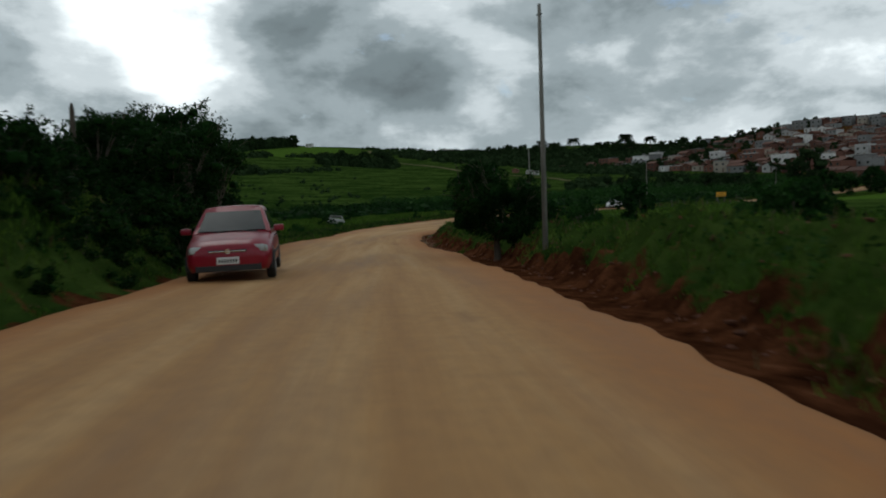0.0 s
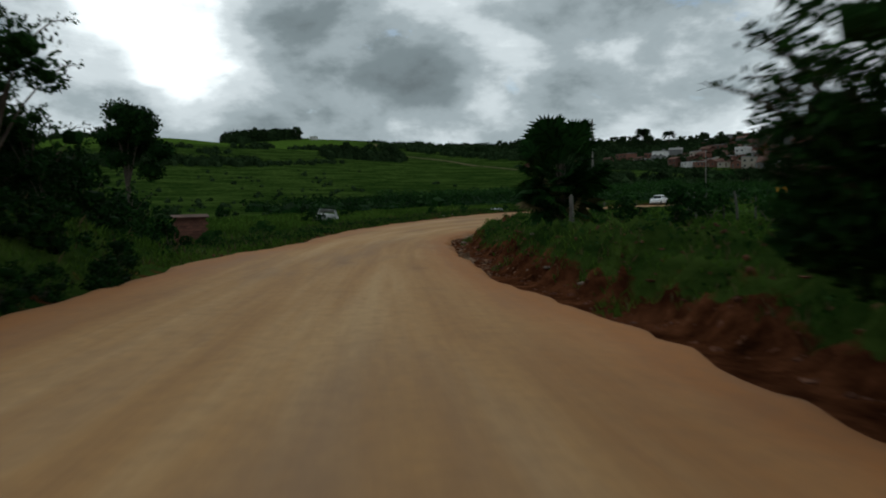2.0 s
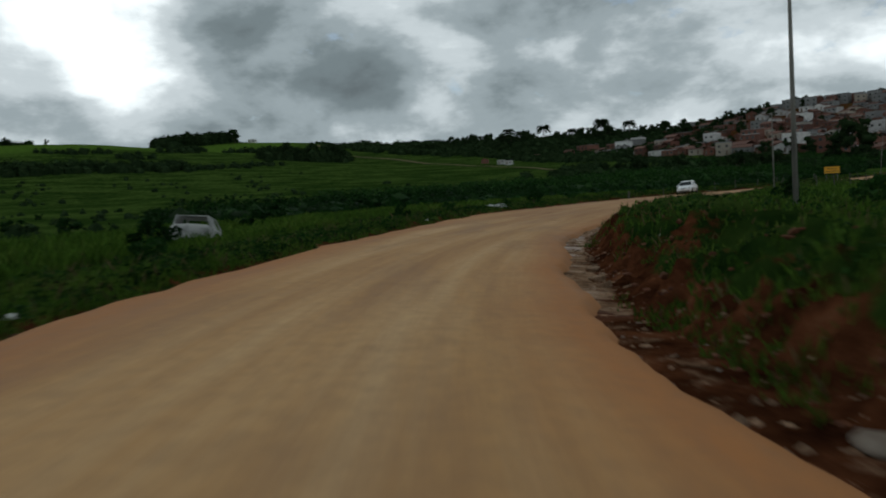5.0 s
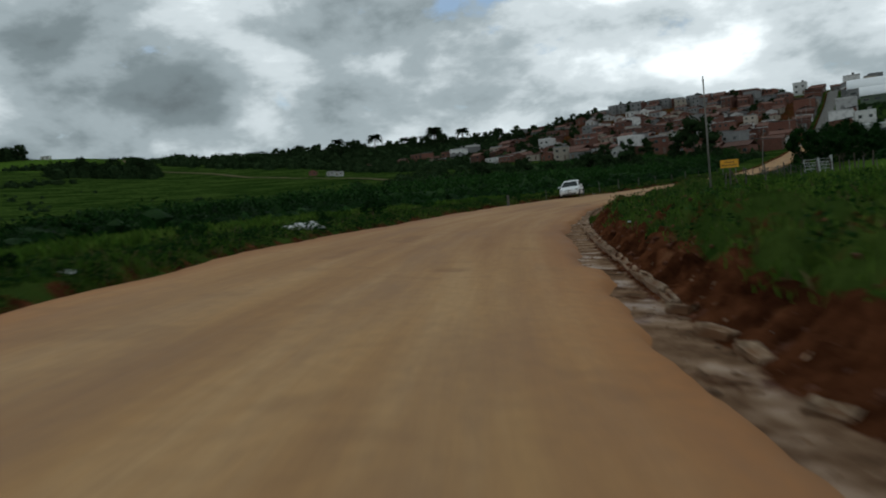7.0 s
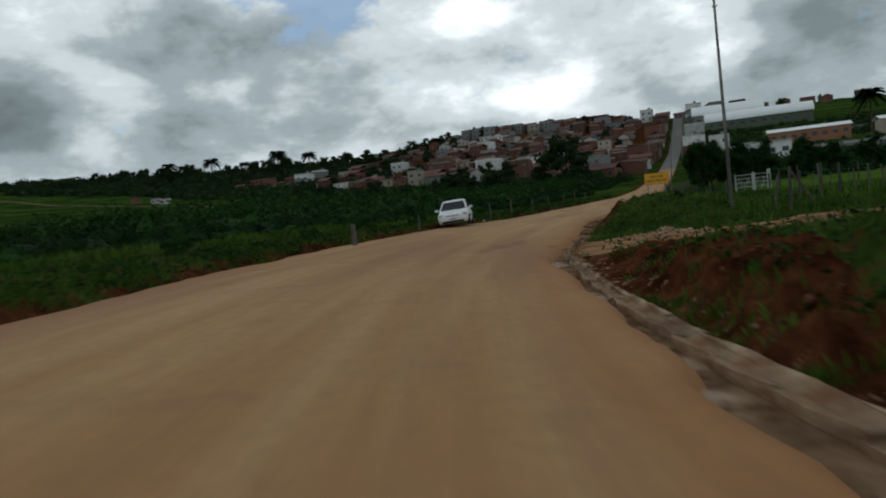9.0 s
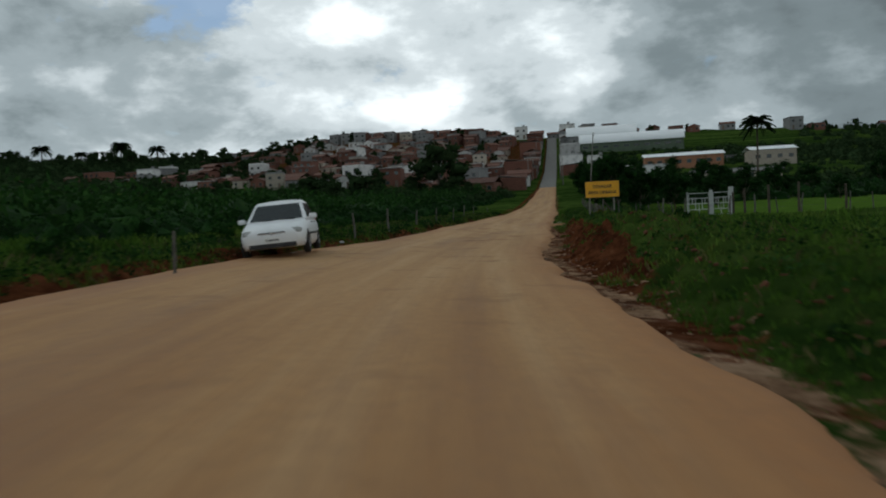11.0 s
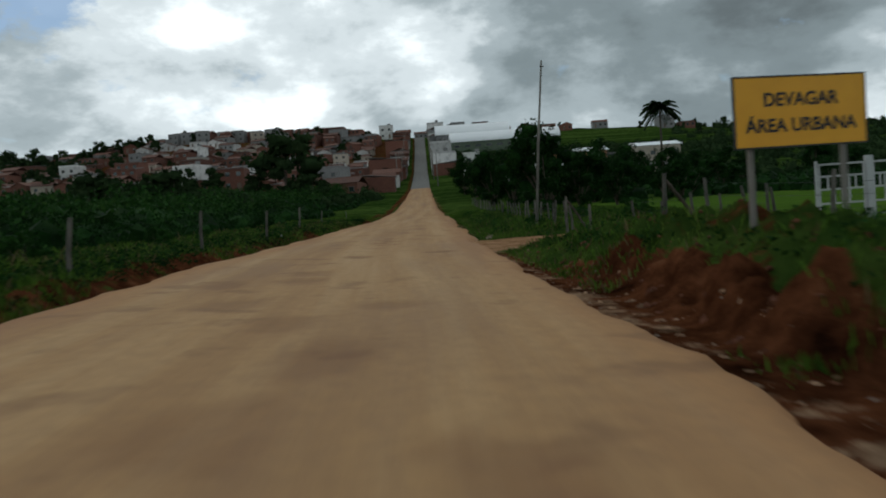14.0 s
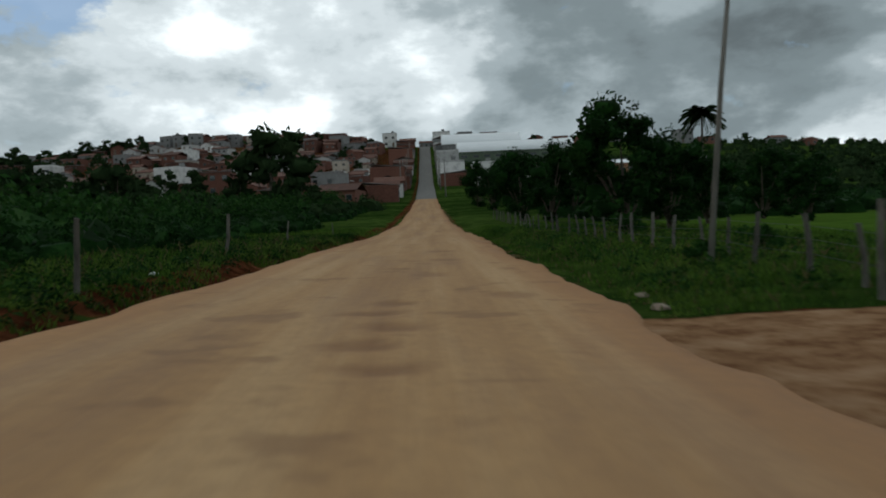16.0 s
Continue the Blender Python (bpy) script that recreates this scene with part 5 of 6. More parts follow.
fence_line([(7.65 + rng.normal(0, 0.08), yy) for yy in np.arange(9.3, 78, 1.9)], "weathered grey fence post in roadside grass", "verge fence posts", tall=0.84)
fence_line([(7.9 + 0.8 * k, 3.6 + rng.normal(0, 0.1)) for k in range(6)], "weathered grey fence post beside the driveway", "corner fence posts")
fence_line([(7.95 + 1.3 * k, -1.9 - 0.06 * k + rng.normal(0, 0.1)) for k in range(14)], "weathered grey fence post before bright pasture", "pasture fence posts")
fence_line([(12.2 + 0.9 * k, -44 + 2.0 * k) for k in range(14)], "weathered grey fence post along the pasture", "side fence posts")
fence_line([(-3.0, -36), (-3.5, -21), (-3.8, -13.5), (-4.1, -5), (-4.2, 3), (-4.26, 11.6), (-4.8, 22), (-5.2, 34), (-5.2, 50)], "pale weathered fence post in roadside weeds", "left verge posts", False)
fence_line([at_road(s, 12.5) for s in np.arange(46, 62, 2.2)], "old grey fence post in rough grass", "old fence posts")
for p in posts:
    for o in list(p.children) + [p]:
        bpy.data.objects.remove(o)


def brace(x, y, turn, label):
    root = new("fence_brace")
    root.matrix_basis = pose(x, y, gz(x, y), 0, 0, turn)
    bm = bmesh.new()
    tube(bm, [(0, 0, -0.3), (0, 0, 0.7), (0.02, 0, 1.35)], [0.055, 0.05, 0.042], 8)
    part("stake", bm, POST, root)
    bm = bmesh.new()
    tube(bm, [(0.05, 0, 1.2), (0.4, 0, 0.72), (0.75, 0, 0.15)], [0.04, 0.04, 0.04], 7)
    part("strut", bm, BARK, root)
    return tagged(root, label, "fence brace", "fence braces")


for x, y, h in ((16.4, 3.0, 1.75), (17.9, 2.9, 1.9), (19.7, 2.8, 1.95), (15.5, 2.2, 1.5), (22.5, 2.6, 1.6)):
    root = new("tall_post")
    root.matrix_basis = pose(x, y, gz(x, y), 0, 0, 50 * x)
    bm = bmesh.new()
    tube(bm, [(0, 0, -0.4), (0.02, 0, h * 0.5), (0.03, 0.02, h)], [0.085, 0.08, 0.07], 8)
    part("stake", bm, BARK, root)
    tagged(root, "tall dark wooden post beside the field gate", "fence post", "gate line posts")
brace(7.1, 10.1, 15, "corner fence post with a slanting strut")
brace(7.0, -2.0, 0, "corner fence post with a slanting strut beside the driveway")
brace(12.6, -44.5, -35, "dark corner post with a slanting strut")
for x, y, h, label in ((45.5, -116.6, 1.05, "pale weathered stake beside the fan palm"), (54.8, -140.2, 1.95, "dark broken tree stump on the bushy bank")):
    root = new("stake_post")
    root.matrix_basis = pose(x, y, gz(x, y), 0, 0, 40)
    bm = bmesh.new()
    tube(bm, [(0, 0, -0.4), (0.02, 0.01, h * 0.5), (0.01, 0.03, h * 0.93), (0.01, 0.03, h)], [0.07, 0.062, 0.055, 0.02], 8)
    part("stake", bm, POST if h < 1.5 else BARK, root)
    tagged(root, label, "post")
root = new("corner_post")
root.matrix_basis = pose(-1.55, -46.3, gz(-1.55, -46.3))
bm = bmesh.new()
tube(bm, [(0, 0, -0.4), (0.01, 0, 0.45), (0, 0.02, 0.9)], [0.10, 0.09, 0.08], 10)
part("stake", bm, POST, root)
tagged(root, "thick pale wooden post among roadside weeds", "fence post")


def field_gate():
    """White lattice gate of two leaves hung between white posts."""
    root = new("field_gate")
    root.matrix_basis = pose(14.1, 3.0, gz(14.1, 3.0) - 0.02, 0, 0, 4) @ Matrix.Diagonal((1.5, 1.2, 1.5, 1))
    for px, w, h in ((-0.9, 0.05, 1.15), (0.12, 0.13, 1.2), (0.98, 0.18, 1.3)):
        bm = bmesh.new()
        box(bm, px, 0, h / 2 - 0.1, w, w, h + 0.2, 0.012)
        part("gate_post", bm, GATEWOOD, root)
    for x0, x1 in ((-0.86, 0.04), (0.2, 0.88)):
        leaf = new("gate_leaf")
        leaf.parent = root
        bars = [((x0 + x1) / 2, z, x1 - x0, 0.035) for z in (0.12, 0.36, 0.62, 0.86, 1.08)]
        ups = [(x0 + (x1 - x0) * q, zc, 0.03, hz) for q, zc, hz in ((0.02, 0.6, 1.0), (0.98, 0.6, 1.0), (0.34, 0.62, 0.52), (0.66, 0.62, 0.52), (0.5, 0.36, 0.48), (0.2, 0.74, 0.24), (0.8, 0.74, 0.24))]
        for cx, cz, sx, sz in bars:
            bm = bmesh.new()
            box(bm, cx, 0, cz, sx, 0.03, sz, 0.004)
            part("rail", bm, GATEWOOD, leaf)
        for cx, cz, sx, sz in ups:
            bm = bmesh.new()
            box(bm, cx, 0.004, cz, sx, 0.026, sz, 0.004)
            part("slat", bm, GATEWOOD, leaf)
    return tagged(root, "white wooden lattice field gate between white posts", "gate")


field_gate()


# ---- cars ----
def loft(bm, stations):
    """Closed skin through cross sections, each a list of (y across, z) from sill to middle of the top, mirrored."""
    rings = []
    for x, prof in stations:
        pts = [(y, z) for y, z in prof] + [(-y, z) for y, z in prof[::-1][1 if prof[-1][0] == 0 else 0:]]
        rings.append([bm.verts.new((x, y, z)) for y, z in pts])
    n = len(rings[0])
    for a, b in zip(rings, rings[1:]):
        for k in range(n):
            bm.faces.new((a[k], a[(k + 1) % n], b[(k + 1) % n], b[k]))
    bm.faces.new(rings[0][::-1])
    bm.faces.new(rings[-1])


def car(paint, length=3.85, width=1.64, height=1.43, label="", boot=False):
    """A small car, its nose towards +x: body, roof, glass, lamps, bumpers, mirrors, plates and wheels."""
    root = new("car")
    L, hw = length / 2, width / 2

    def prof(w, zb, zm, zt):
        return [(w * 0.90, zb), (w * 0.99, zb + 0.12), (w, zm), (w * 0.97, zm + (zt - zm) * 0.55), (w * 0.88, zt), (w * 0.5, zt + 0.025), (0, zt + 0.035)]
    tail = 0.93 if boot else 0.98
    st = [(-L, prof(hw * 0.80, 0.36, 0.58, 0.74)), (-L + 0.06, prof(hw * 0.9, 0.25, 0.58, tail - 0.04)), (-L + 0.3, prof(hw * 0.98, 0.2, 0.58, tail)), (-L * 0.5, prof(hw, 0.19, 0.58, 0.93)), (0, prof(hw, 0.19, 0.58, 0.91)),
          (L * 0.38, prof(hw, 0.19, 0.58, 0.90)), (L * 0.55, prof(hw, 0.19, 0.57, 0.87)), (L * 0.8, prof(hw * 0.97, 0.2, 0.55, 0.79)), (L - 0.12, prof(hw * 0.9, 0.22, 0.5, 0.70)), (L - 0.02, prof(hw * 0.82, 0.27, 0.46, 0.62)), (L, prof(hw * 0.76, 0.34, 0.46, 0.56))]
    bm = bmesh.new()
    loft(bm, st)
    body = part("body", bm, paint, root, smooth=True)
    # cabin: a painted shell with panes set on it
    xb0, xb1 = -L + (0.58 if boot else 0.12), L * 0.44
    xt0, xt1 = -L + (1.05 if boot else 0.50), L * 0.05
    wb, wt, zb, zt = hw * 0.93, hw * 0.73, 0.90, height - 0.07

    def q(px, py, pz):
        return Vector((px, py, pz))

    def hoop(f, top):
        w1 = wb + (wt - wb) * f
        z1 = zb + (zt - zb) * f
        return [(wb, zb - 0.06), (wb, zb), (w1, z1), (w1 - 0.05 * f, z1 + 0.045 * f), (w1 * 0.6, z1 + (top - zt) * f), (0, z1 + (top - zt + 0.01) * f)]
    bm = bmesh.new()
    loft(bm, [(xb0, hoop(0.02, height)), (xt0 - 0.03, hoop(0.97, zt + 0.005)), (xt0 + 0.08, hoop(1, height)), ((xt0 + xt1) / 2, hoop(1.02, height)), (xt1 - 0.1, hoop(1, height)), (xt1 + 0.03, hoop(0.97, zt + 0.005)), (xb1, hoop(0.02, height))])
    part("cabin", bm, paint, root)

    def pane(name, pts):
        """A pane set just proud of the shell and clear of its edges."""
        a, b, c, d = pts
        u0, u1, v0, v1 = 0.06, 0.94, 0.08, 0.90
        corner = [a.lerp(b, u).lerp(d.lerp(c, u), v) for u, v in ((u0, v0), (u1, v0), (u1, v1), (u0, v1))]
        nrm = (b - a).cross(d - a).normalized()
        mid_ = (a + b + c + d) / 4
        if nrm.dot(mid_ - Vector((0, 0, 0.9))) < 0:
            nrm = -nrm
        bm = bmesh.new()
        lo = [bm.verts.new(p - nrm * 0.012) for p in corner]
        hi = [bm.verts.new(p + nrm * 0.012) for p in corner]
        bm.faces.new(hi)
        bm.faces.new(lo[::-1])
        for k in range(4):
            bm.faces.new((lo[k], lo[(k + 1) % 4], hi[(k + 1) % 4], hi[k]))
        part(name, bm, CARGLASS, root, "dark car glass")
    pane("windscreen", [q(xb1 + 0.03, -wb, zb), q(xb1 + 0.03, wb, zb), q(xt1 + 0.075, wt, zt), q(xt1 + 0.075, -wt, zt)])
    pane("rear_window", [q(xb0 - 0.03, wb, zb), q(xb0 - 0.03, -wb, zb), q(xt0 - 0.075, -wt, zt), q(xt0 - 0.075, wt, zt)])
    for sy in (1, -1):
        xm = (xb0 + xb1) / 2 - 0.05
        xtm = (xt0 + xt1) / 2 - 0.02
        pane("front_window", [q(xb1, wb * sy, zb), q(xm, wb * sy, zb), q(xtm, wt * sy, zt), q(xt1, wt * sy, zt)])
        pane("back_window", [q(xm, wb * sy, zb), q(xb0, wb * sy, zb), q(xt0, wt * sy, zt), q(xtm, wt * sy, zt)])
        bm = bmesh.new()
        box(bm, L - 0.15, hw * 0.64 * sy, 0.615, 0.2, 0.40, 0.15, 0.06, Matrix.Rotation(-0.42 * sy, 4, "Z") @ Matrix.Rotation(-0.25, 4, "Y"))
        part("headlight", bm, HEADLIGHT, root, "clear headlight")
        bm = bmesh.new()
        box(bm, -L + 0.1, hw * 0.78 * sy, 0.78, 0.12, 0.2, 0.26, 0.03)
        part("tail_light", bm, REDCAR, root)
        bm = bmesh.new()
        box(bm, xb1 - 0.22, (hw + 0.09) * sy, 0.96, 0.12, 0.2, 0.13, 0.04)
        part("mirror", bm, paint, root)
        bm = bmesh.new()
        box(bm, 0.05, (hw + 0.004) * sy, 0.50, 2.2, 0.02, 0.06, 0.008)
        part("side_moulding", bm, BLACKP, root)
        for hx in (0.28, -0.55):
            bm = bmesh.new()
            box(bm, hx, (hw * 0.985) * sy, 0.80, 0.16, 0.03, 0.03, 0.008)
            part("door_handle", bm, BLACKP, root)
    bm = bmesh.new()
    box(bm, L - 0.045, 0, 0.585, 0.09, 0.70, 0.07, 0.015)
    part("grille", bm, BLACKP, root)
    bm = bmesh.new()
    box(bm, L + 0.002, 0, 0.59, 0.02, 0.66, 0.022, 0.006)
    part("grille_bar", bm, CHROME, root)
    bm = bmesh.new()
    bmesh.ops.create_cone(bm, cap_ends=True, segments=16, radius1=0.05, radius2=0.05, depth=0.02, matrix=Matrix.Translation((L + 0.014, 0, 0.59)) @ Matrix.Rotation(radians(90), 4, "Y"))
    part("emblem", bm, CHROME, root)
    bm = bmesh.new()
    box(bm, L - 0.05, 0, 0.285, 0.10, 1.2, 0.13, 0.02)
    part("air_intake", bm, BLACKP, root)
    bm = bmesh.new()
    box(bm, L + 0.012, 0, 0.42, 0.012, 0.40, 0.13, 0.004)
    plate = part("number_plate", bm, WHITE, root, "white number plate")
    for k in range(7):
        bm = bmesh.new()
        box(bm, L + 0.02, -0.15 + k * 0.05, 0.415, 0.004, 0.03, 0.065)
        part("plate_bar", bm, BLACKINK, plate)
    for sy in (0.35, -0.2):
        bm = bmesh.new()
        tube(bm, [(xb1 + 0.02, sy + 0.15, zb + 0.015), (xb1 - 0.03, sy - 0.3, zb + 0.05)], [0.012, 0.01], 5)
        part("wiper", bm, BLACKP, root)
    bm = bmesh.new()
    tube(bm, [(xt1 - 0.12, 0, height - 0.01), (xt1 - 0.25, 0, height + 0.12)], [0.008, 0.004], 5)
    part("aerial", bm, BLACKP, root)
    for wx in (L * 0.66, -L * 0.62):
        for sy in (1, -1):
            wheel = new("wheel")
            wheel.parent = root
            wheel.matrix_basis = Matrix.Translation((wx, (hw - 0.075) * sy, 0.285))
            bm = bmesh.new()
            prof_ = [(0.19, -0.085), (0.26, -0.085), (0.285, -0.05), (0.285, 0.05), (0.26, 0.085), (0.19, 0.085)]
            rings = [[bm.verts.new((r * math.cos(a), w, r * math.sin(a))) for r, w in prof_] for a in np.linspace(0, 2 * math.pi, 24, endpoint=False)]
            for i in range(24):
                for j in range(6):
                    bm.faces.new((rings[i][j], rings[i][(j + 1) % 6], rings[(i + 1) % 24][(j + 1) % 6], rings[(i + 1) % 24][j]))
            part("tyre", bm, RUBBER, wheel, smooth=True)
            bm = bmesh.new()
            bmesh.ops.create_cone(bm, cap_ends=True, segments=20, radius1=0.19, radius2=0.16, depth=0.13, matrix=Matrix.Rotation(radians(-90 * sy), 4, "X"))
            for k in range(5):
                a = k * 2 * math.pi / 5
                box(bm, 0.09 * math.cos(a), 0.075 * sy, 0.09 * math.sin(a), 0.13, 0.03, 0.045, 0.006, Matrix.Rotation(-a, 4, "Y"))
            part("rim", bm, RIM, wheel)
            bm = bmesh.new()
            arc = [(0.335 * math.cos(a), 0.335 * math.sin(a)) for a in np.linspace(-0.2, math.pi + 0.2, 15)]
            lo, hi = ([bm.verts.new((wx + u, y_ * sy, 0.285 + w)) for u, w in arc] for y_ in (hw - 0.25, hw - 0.008))
            bm.faces.new(lo)
            bm.faces.new(hi[::-1])
            for k in range(15):
                bm.faces.new((lo[k], lo[(k + 1) % 15], hi[(k + 1) % 15], hi[k]))
            part("wheel_arch", bm, BLACKP, root)
    return tagged(root, label, "car")


def park(ob, s, n, turn):
    x, y = at_road(s, n)
    k = int(np.argmin(np.abs(ARC - s)))
    z = ROAD[k, 2] - n * math.tan(radians(ROAD[k, 3])) + 0.035
    ob.matrix_basis = pose(x, y, z, 0, 0, heading(s) + turn) @ pose(0, 0, 0, -ROAD[k, 3] if abs(turn) < 90 else ROAD[k, 3])


park(car(REDCAR, 4.05, 1.64, 1.44, label="dusty dark red saloon car on the dirt road", boot=True), 16.5, -3.05, 186)
park(car(WHITECAR, 4.1, 1.72, 1.46, label="white saloon car beside the dirt road edge", boot=True), 143.2, -5.4, 190)


# ---- litter, wreck and stones ----
def bag(name, x, y, r, seed, label, mat=RUBBISH):
    rr = np.random.default_rng(seed)
    bm = bmesh.new()
    bmesh.ops.create_icosphere(bm, subdivisions=3, radius=1)
    for v in bm.verts:
        p = v.co.copy()
        f = 1 + 0.28 * noise.noise(p * 1.8 + Vector((seed, 0, 0))) + 0.14 * noise.noise(p * 5 + Vector((0, seed, 0)))
        v.co = Vector((p.x * r * 1.3 * f, p.y * r * f, max(-0.1, p.z * 0.6 * f) * r + 0.08 * r))
    ob = part(name, bm, mat, None, smooth=True)
    ob.matrix_basis = pose(x, y, gz(x, y) + 0.02, 0, 0, rr.uniform(0, 360))
    return tagged(ob, label, "stone" if "stone" in name else "litter", "roadside stones" if "stone" in name else "roadside litter")


for i in range(40):
    q = rng.random()
    bag("litter_bag", 4.3 - 6.8 * q + rng.normal(0, 0.3), -74.7 + 7.5 * q + rng.normal(0, 0.3), rng.uniform(0.14, 0.32), i, "crumpled white plastic bag in the verge grass")
for i, (s, n, r) in enumerate(((83.6, -6.05, 0.16), (86, -6.3, 0.12), (44, -6, 0.09), (24, -5.6, 0.1), (57, -4.6, 0.08), (128, -7.2, 0.12), (150, -5.6, 0.09), (188, -5.6, 0.1), (63.5, 3.2, 0.06), (33, 4.8, 0.06), (96, 3.2, 0.05))):
    bag("litter_bag", *at_road(s, n), r, 40 + i, "small scrap of pale litter on the verge")
for i, (s, n, r) in enumerate(((35, 3.3, 0.07), (37.5, 4.4, 0.06), (39, 3.7, 0.06), (32.5, 3.4, 0.07), (53, 2.2, 0.13), (183.0, 3.1, 0.12), (184.5, 3.3, 0.1), (34.2, 4.7, 0.05))):
    bag("loose_stone", *at_road(s, n), r, 70 + i, "pale loose stone on red earth", STONE)


def rubble_heap(x, y, count, label):
    """Crumbled pale rubble tipped in a low heap."""
    r = np.random.default_rng(77)
    bm = bmesh.new()
    for k in range(count):
        u, v = r.normal(0, 0.3), r.normal(0, 0.2)
        up = 0.14 * math.exp(-(u / 0.32) ** 2 - (v / 0.2) ** 2) * r.uniform(0.2, 1.0)
        px, py = x + u, y + 0.25 * u + v
        sz = r.uniform(0.014, 0.05)
        box(bm, px, py, gz(px, py) + up + 0.3 * sz, sz * 2, sz * r.uniform(0.8, 1.8), sz * r.uniform(0.6, 1.2), 0, Euler(tuple(r.uniform(0, 3, 3))).to_matrix().to_4x4())
    for v in bm.verts:
        v.co += Vector(r.normal(0, 0.008, 3))
    tagged(part("rubble_heap", bm, RUBBLE), label, "rubble", kind="stuff")


rubble_heap(8.95, -46.7, 200, "pale tan rubble tipped on grass beside the driveway")


def concrete_gutter():
    """Dished concrete gutter with a low kerb, cast in short lengths along the outside of the bend."""
    root = new("concrete_gutter")
    rr = np.random.default_rng(8)
    for s0 in np.arange(84.5, 123.4, 1.02):
        bm = bmesh.new()
        rings = []
        tilt = rr.normal(0, 0.012)
        for s1 in (s0, s0 + 0.5, s0 + 1.0):
            n0 = np.interp(s1, (84, 92, 100, 107, 113, 119, 124.5), (2.08, 2.24, 2.26, 1.9, 1.8, 1.72, 2.2)) + rr.normal(0, 0.012)
            w = np.interp(s1, (84, 92, 100, 107, 113, 119, 124.5), (0.12, 0.18, 0.24, 0.33, 0.22, 0.1, 0.09))
            ring = []
            for q, dz in ((0, -0.3), (0, -0.05), (0.12, -0.04), (0.45, -0.065), (0.72, -0.05), (0.8, -0.015), (1.0, -0.012), (1.02, -0.3)):
                px, py, pz, fall = along(np.array([s1]), np.array([n0 + w * q]))
                ring.append(bm.verts.new((px[0] + rr.normal(0, 0.012), py[0] + rr.normal(0, 0.012), pz[0] - (n0 + w * q) * math.tan(radians(fall[0])) + dz + tilt + rr.normal(0, 0.009))))
            rings.append(ring)
        for a, b in zip(rings, rings[1:]):
            for k in range(7):
                bm.faces.new((a[k], a[k + 1], b[k + 1], b[k]))
        bm.faces.new(rings[0][::-1])
        bm.faces.new(rings[-1])
        part("gutter_length", bm, CONCRETE, root)
    tagged(root, "pale wet concrete gutter with a low kerb beside red earth", "gutter")


concrete_gutter()


def kerb_block(s, n, size, seed):
    """A broken piece of concrete, chipped at its corners."""
    rr = np.random.default_rng(seed)
    bm = bmesh.new()
    box(bm, 0, 0, 0, size * 1.5, size * 0.8, size * 0.5, size * 0.08)
    for v in bm.verts:
        v.co += Vector(rr.normal(0, size * 0.05, 3))
    ob = part("kerb_block", bm, CONCRETE)
    x, y = at_road(s, n)
    ob.matrix_basis = pose(x, y, gz(x, y) + 0.1 * size, rr.normal(0, 10), rr.normal(0, 10), heading(s) + rr.normal(0, 20))
    tagged(ob, "broken pale concrete block half sunk in mud", "concrete block", "broken kerb blocks")


for i, (s_, n_, z_) in enumerate(((61.6, 1.98, 0.2), (62.5, 1.95, 0.26), (63.3, 2.1, 0.14), (64.6, 2.0, 0.24), (65.2, 2.02, 0.2), (66.1, 1.98, 0.15), (67.2, 2.06, 0.22), (69.0, 2.0, 0.13), (72.5, 2.0, 0.2), (74.0, 2.05, 0.16), (76.5, 2.0, 0.2), (78.2, 2.05, 0.25), (80.0, 2.02, 0.2), (81.4, 2.1, 0.24), (82.6, 2.08, 0.28), (83.7, 2.1, 0.26), (42.6, 2.15, 0.42), (41.6, 2.3, 0.2))):
    kerb_block(s_, n_, z_, 200 + i)


def wreck():
    """Rusting white car shell sunk in grass."""
    root = new("car_wreck")
    x, y = 9.6, -99.7
    root.matrix_basis = pose(x, y, gz(x, y) - 0.24, 5, 9, 137)
    bm = bmesh.new()
    loft(bm, [(px, [(w * 0.9, 0.25), (w, 0.5), (w * 0.96, zt - 0.1), (w * 0.8, zt), (0, zt + 0.03)]) for px, w, zt in ((-1.5, 0.66, 0.72), (-1.4, 0.74, 0.9), (-0.6, 0.78, 0.92), (0.5, 0.78, 0.9), (1.2, 0.74, 0.78), (1.5, 0.62, 0.6))])
    part("shell", bm, WEATHERED, root, smooth=True)
    bm = bmesh.new()
    box(bm, -0.35, 0, 1.27, 1.25, 1.1, 0.05, 0.02)
    part("roof", bm, WEATHERED, root)
    for px, tx in ((0.6, 0.25), (-0.3, -0.33)):
        for sy in (-1, 1):
            bm = bmesh.new()
            tube(bm, [(px, 0.68 * sy, 0.88), (tx, 0.53 * sy, 1.26)], [0.035, 0.03], 6)
            part("pillar", bm, WEATHERED, root)
    for sy in (-1, 1):
        bm = bmesh.new()
        box(bm, -0.85, 0.6 * sy, 1.07, 0.85, 0.04, 0.42, 0.015, Matrix.Rotation(0.3 * sy, 4, "X"))
        part("side_panel", bm, WEATHERED, root)
    return tagged(root, "abandoned white car shell sunk in pasture grass", "car wreck")


wreck()


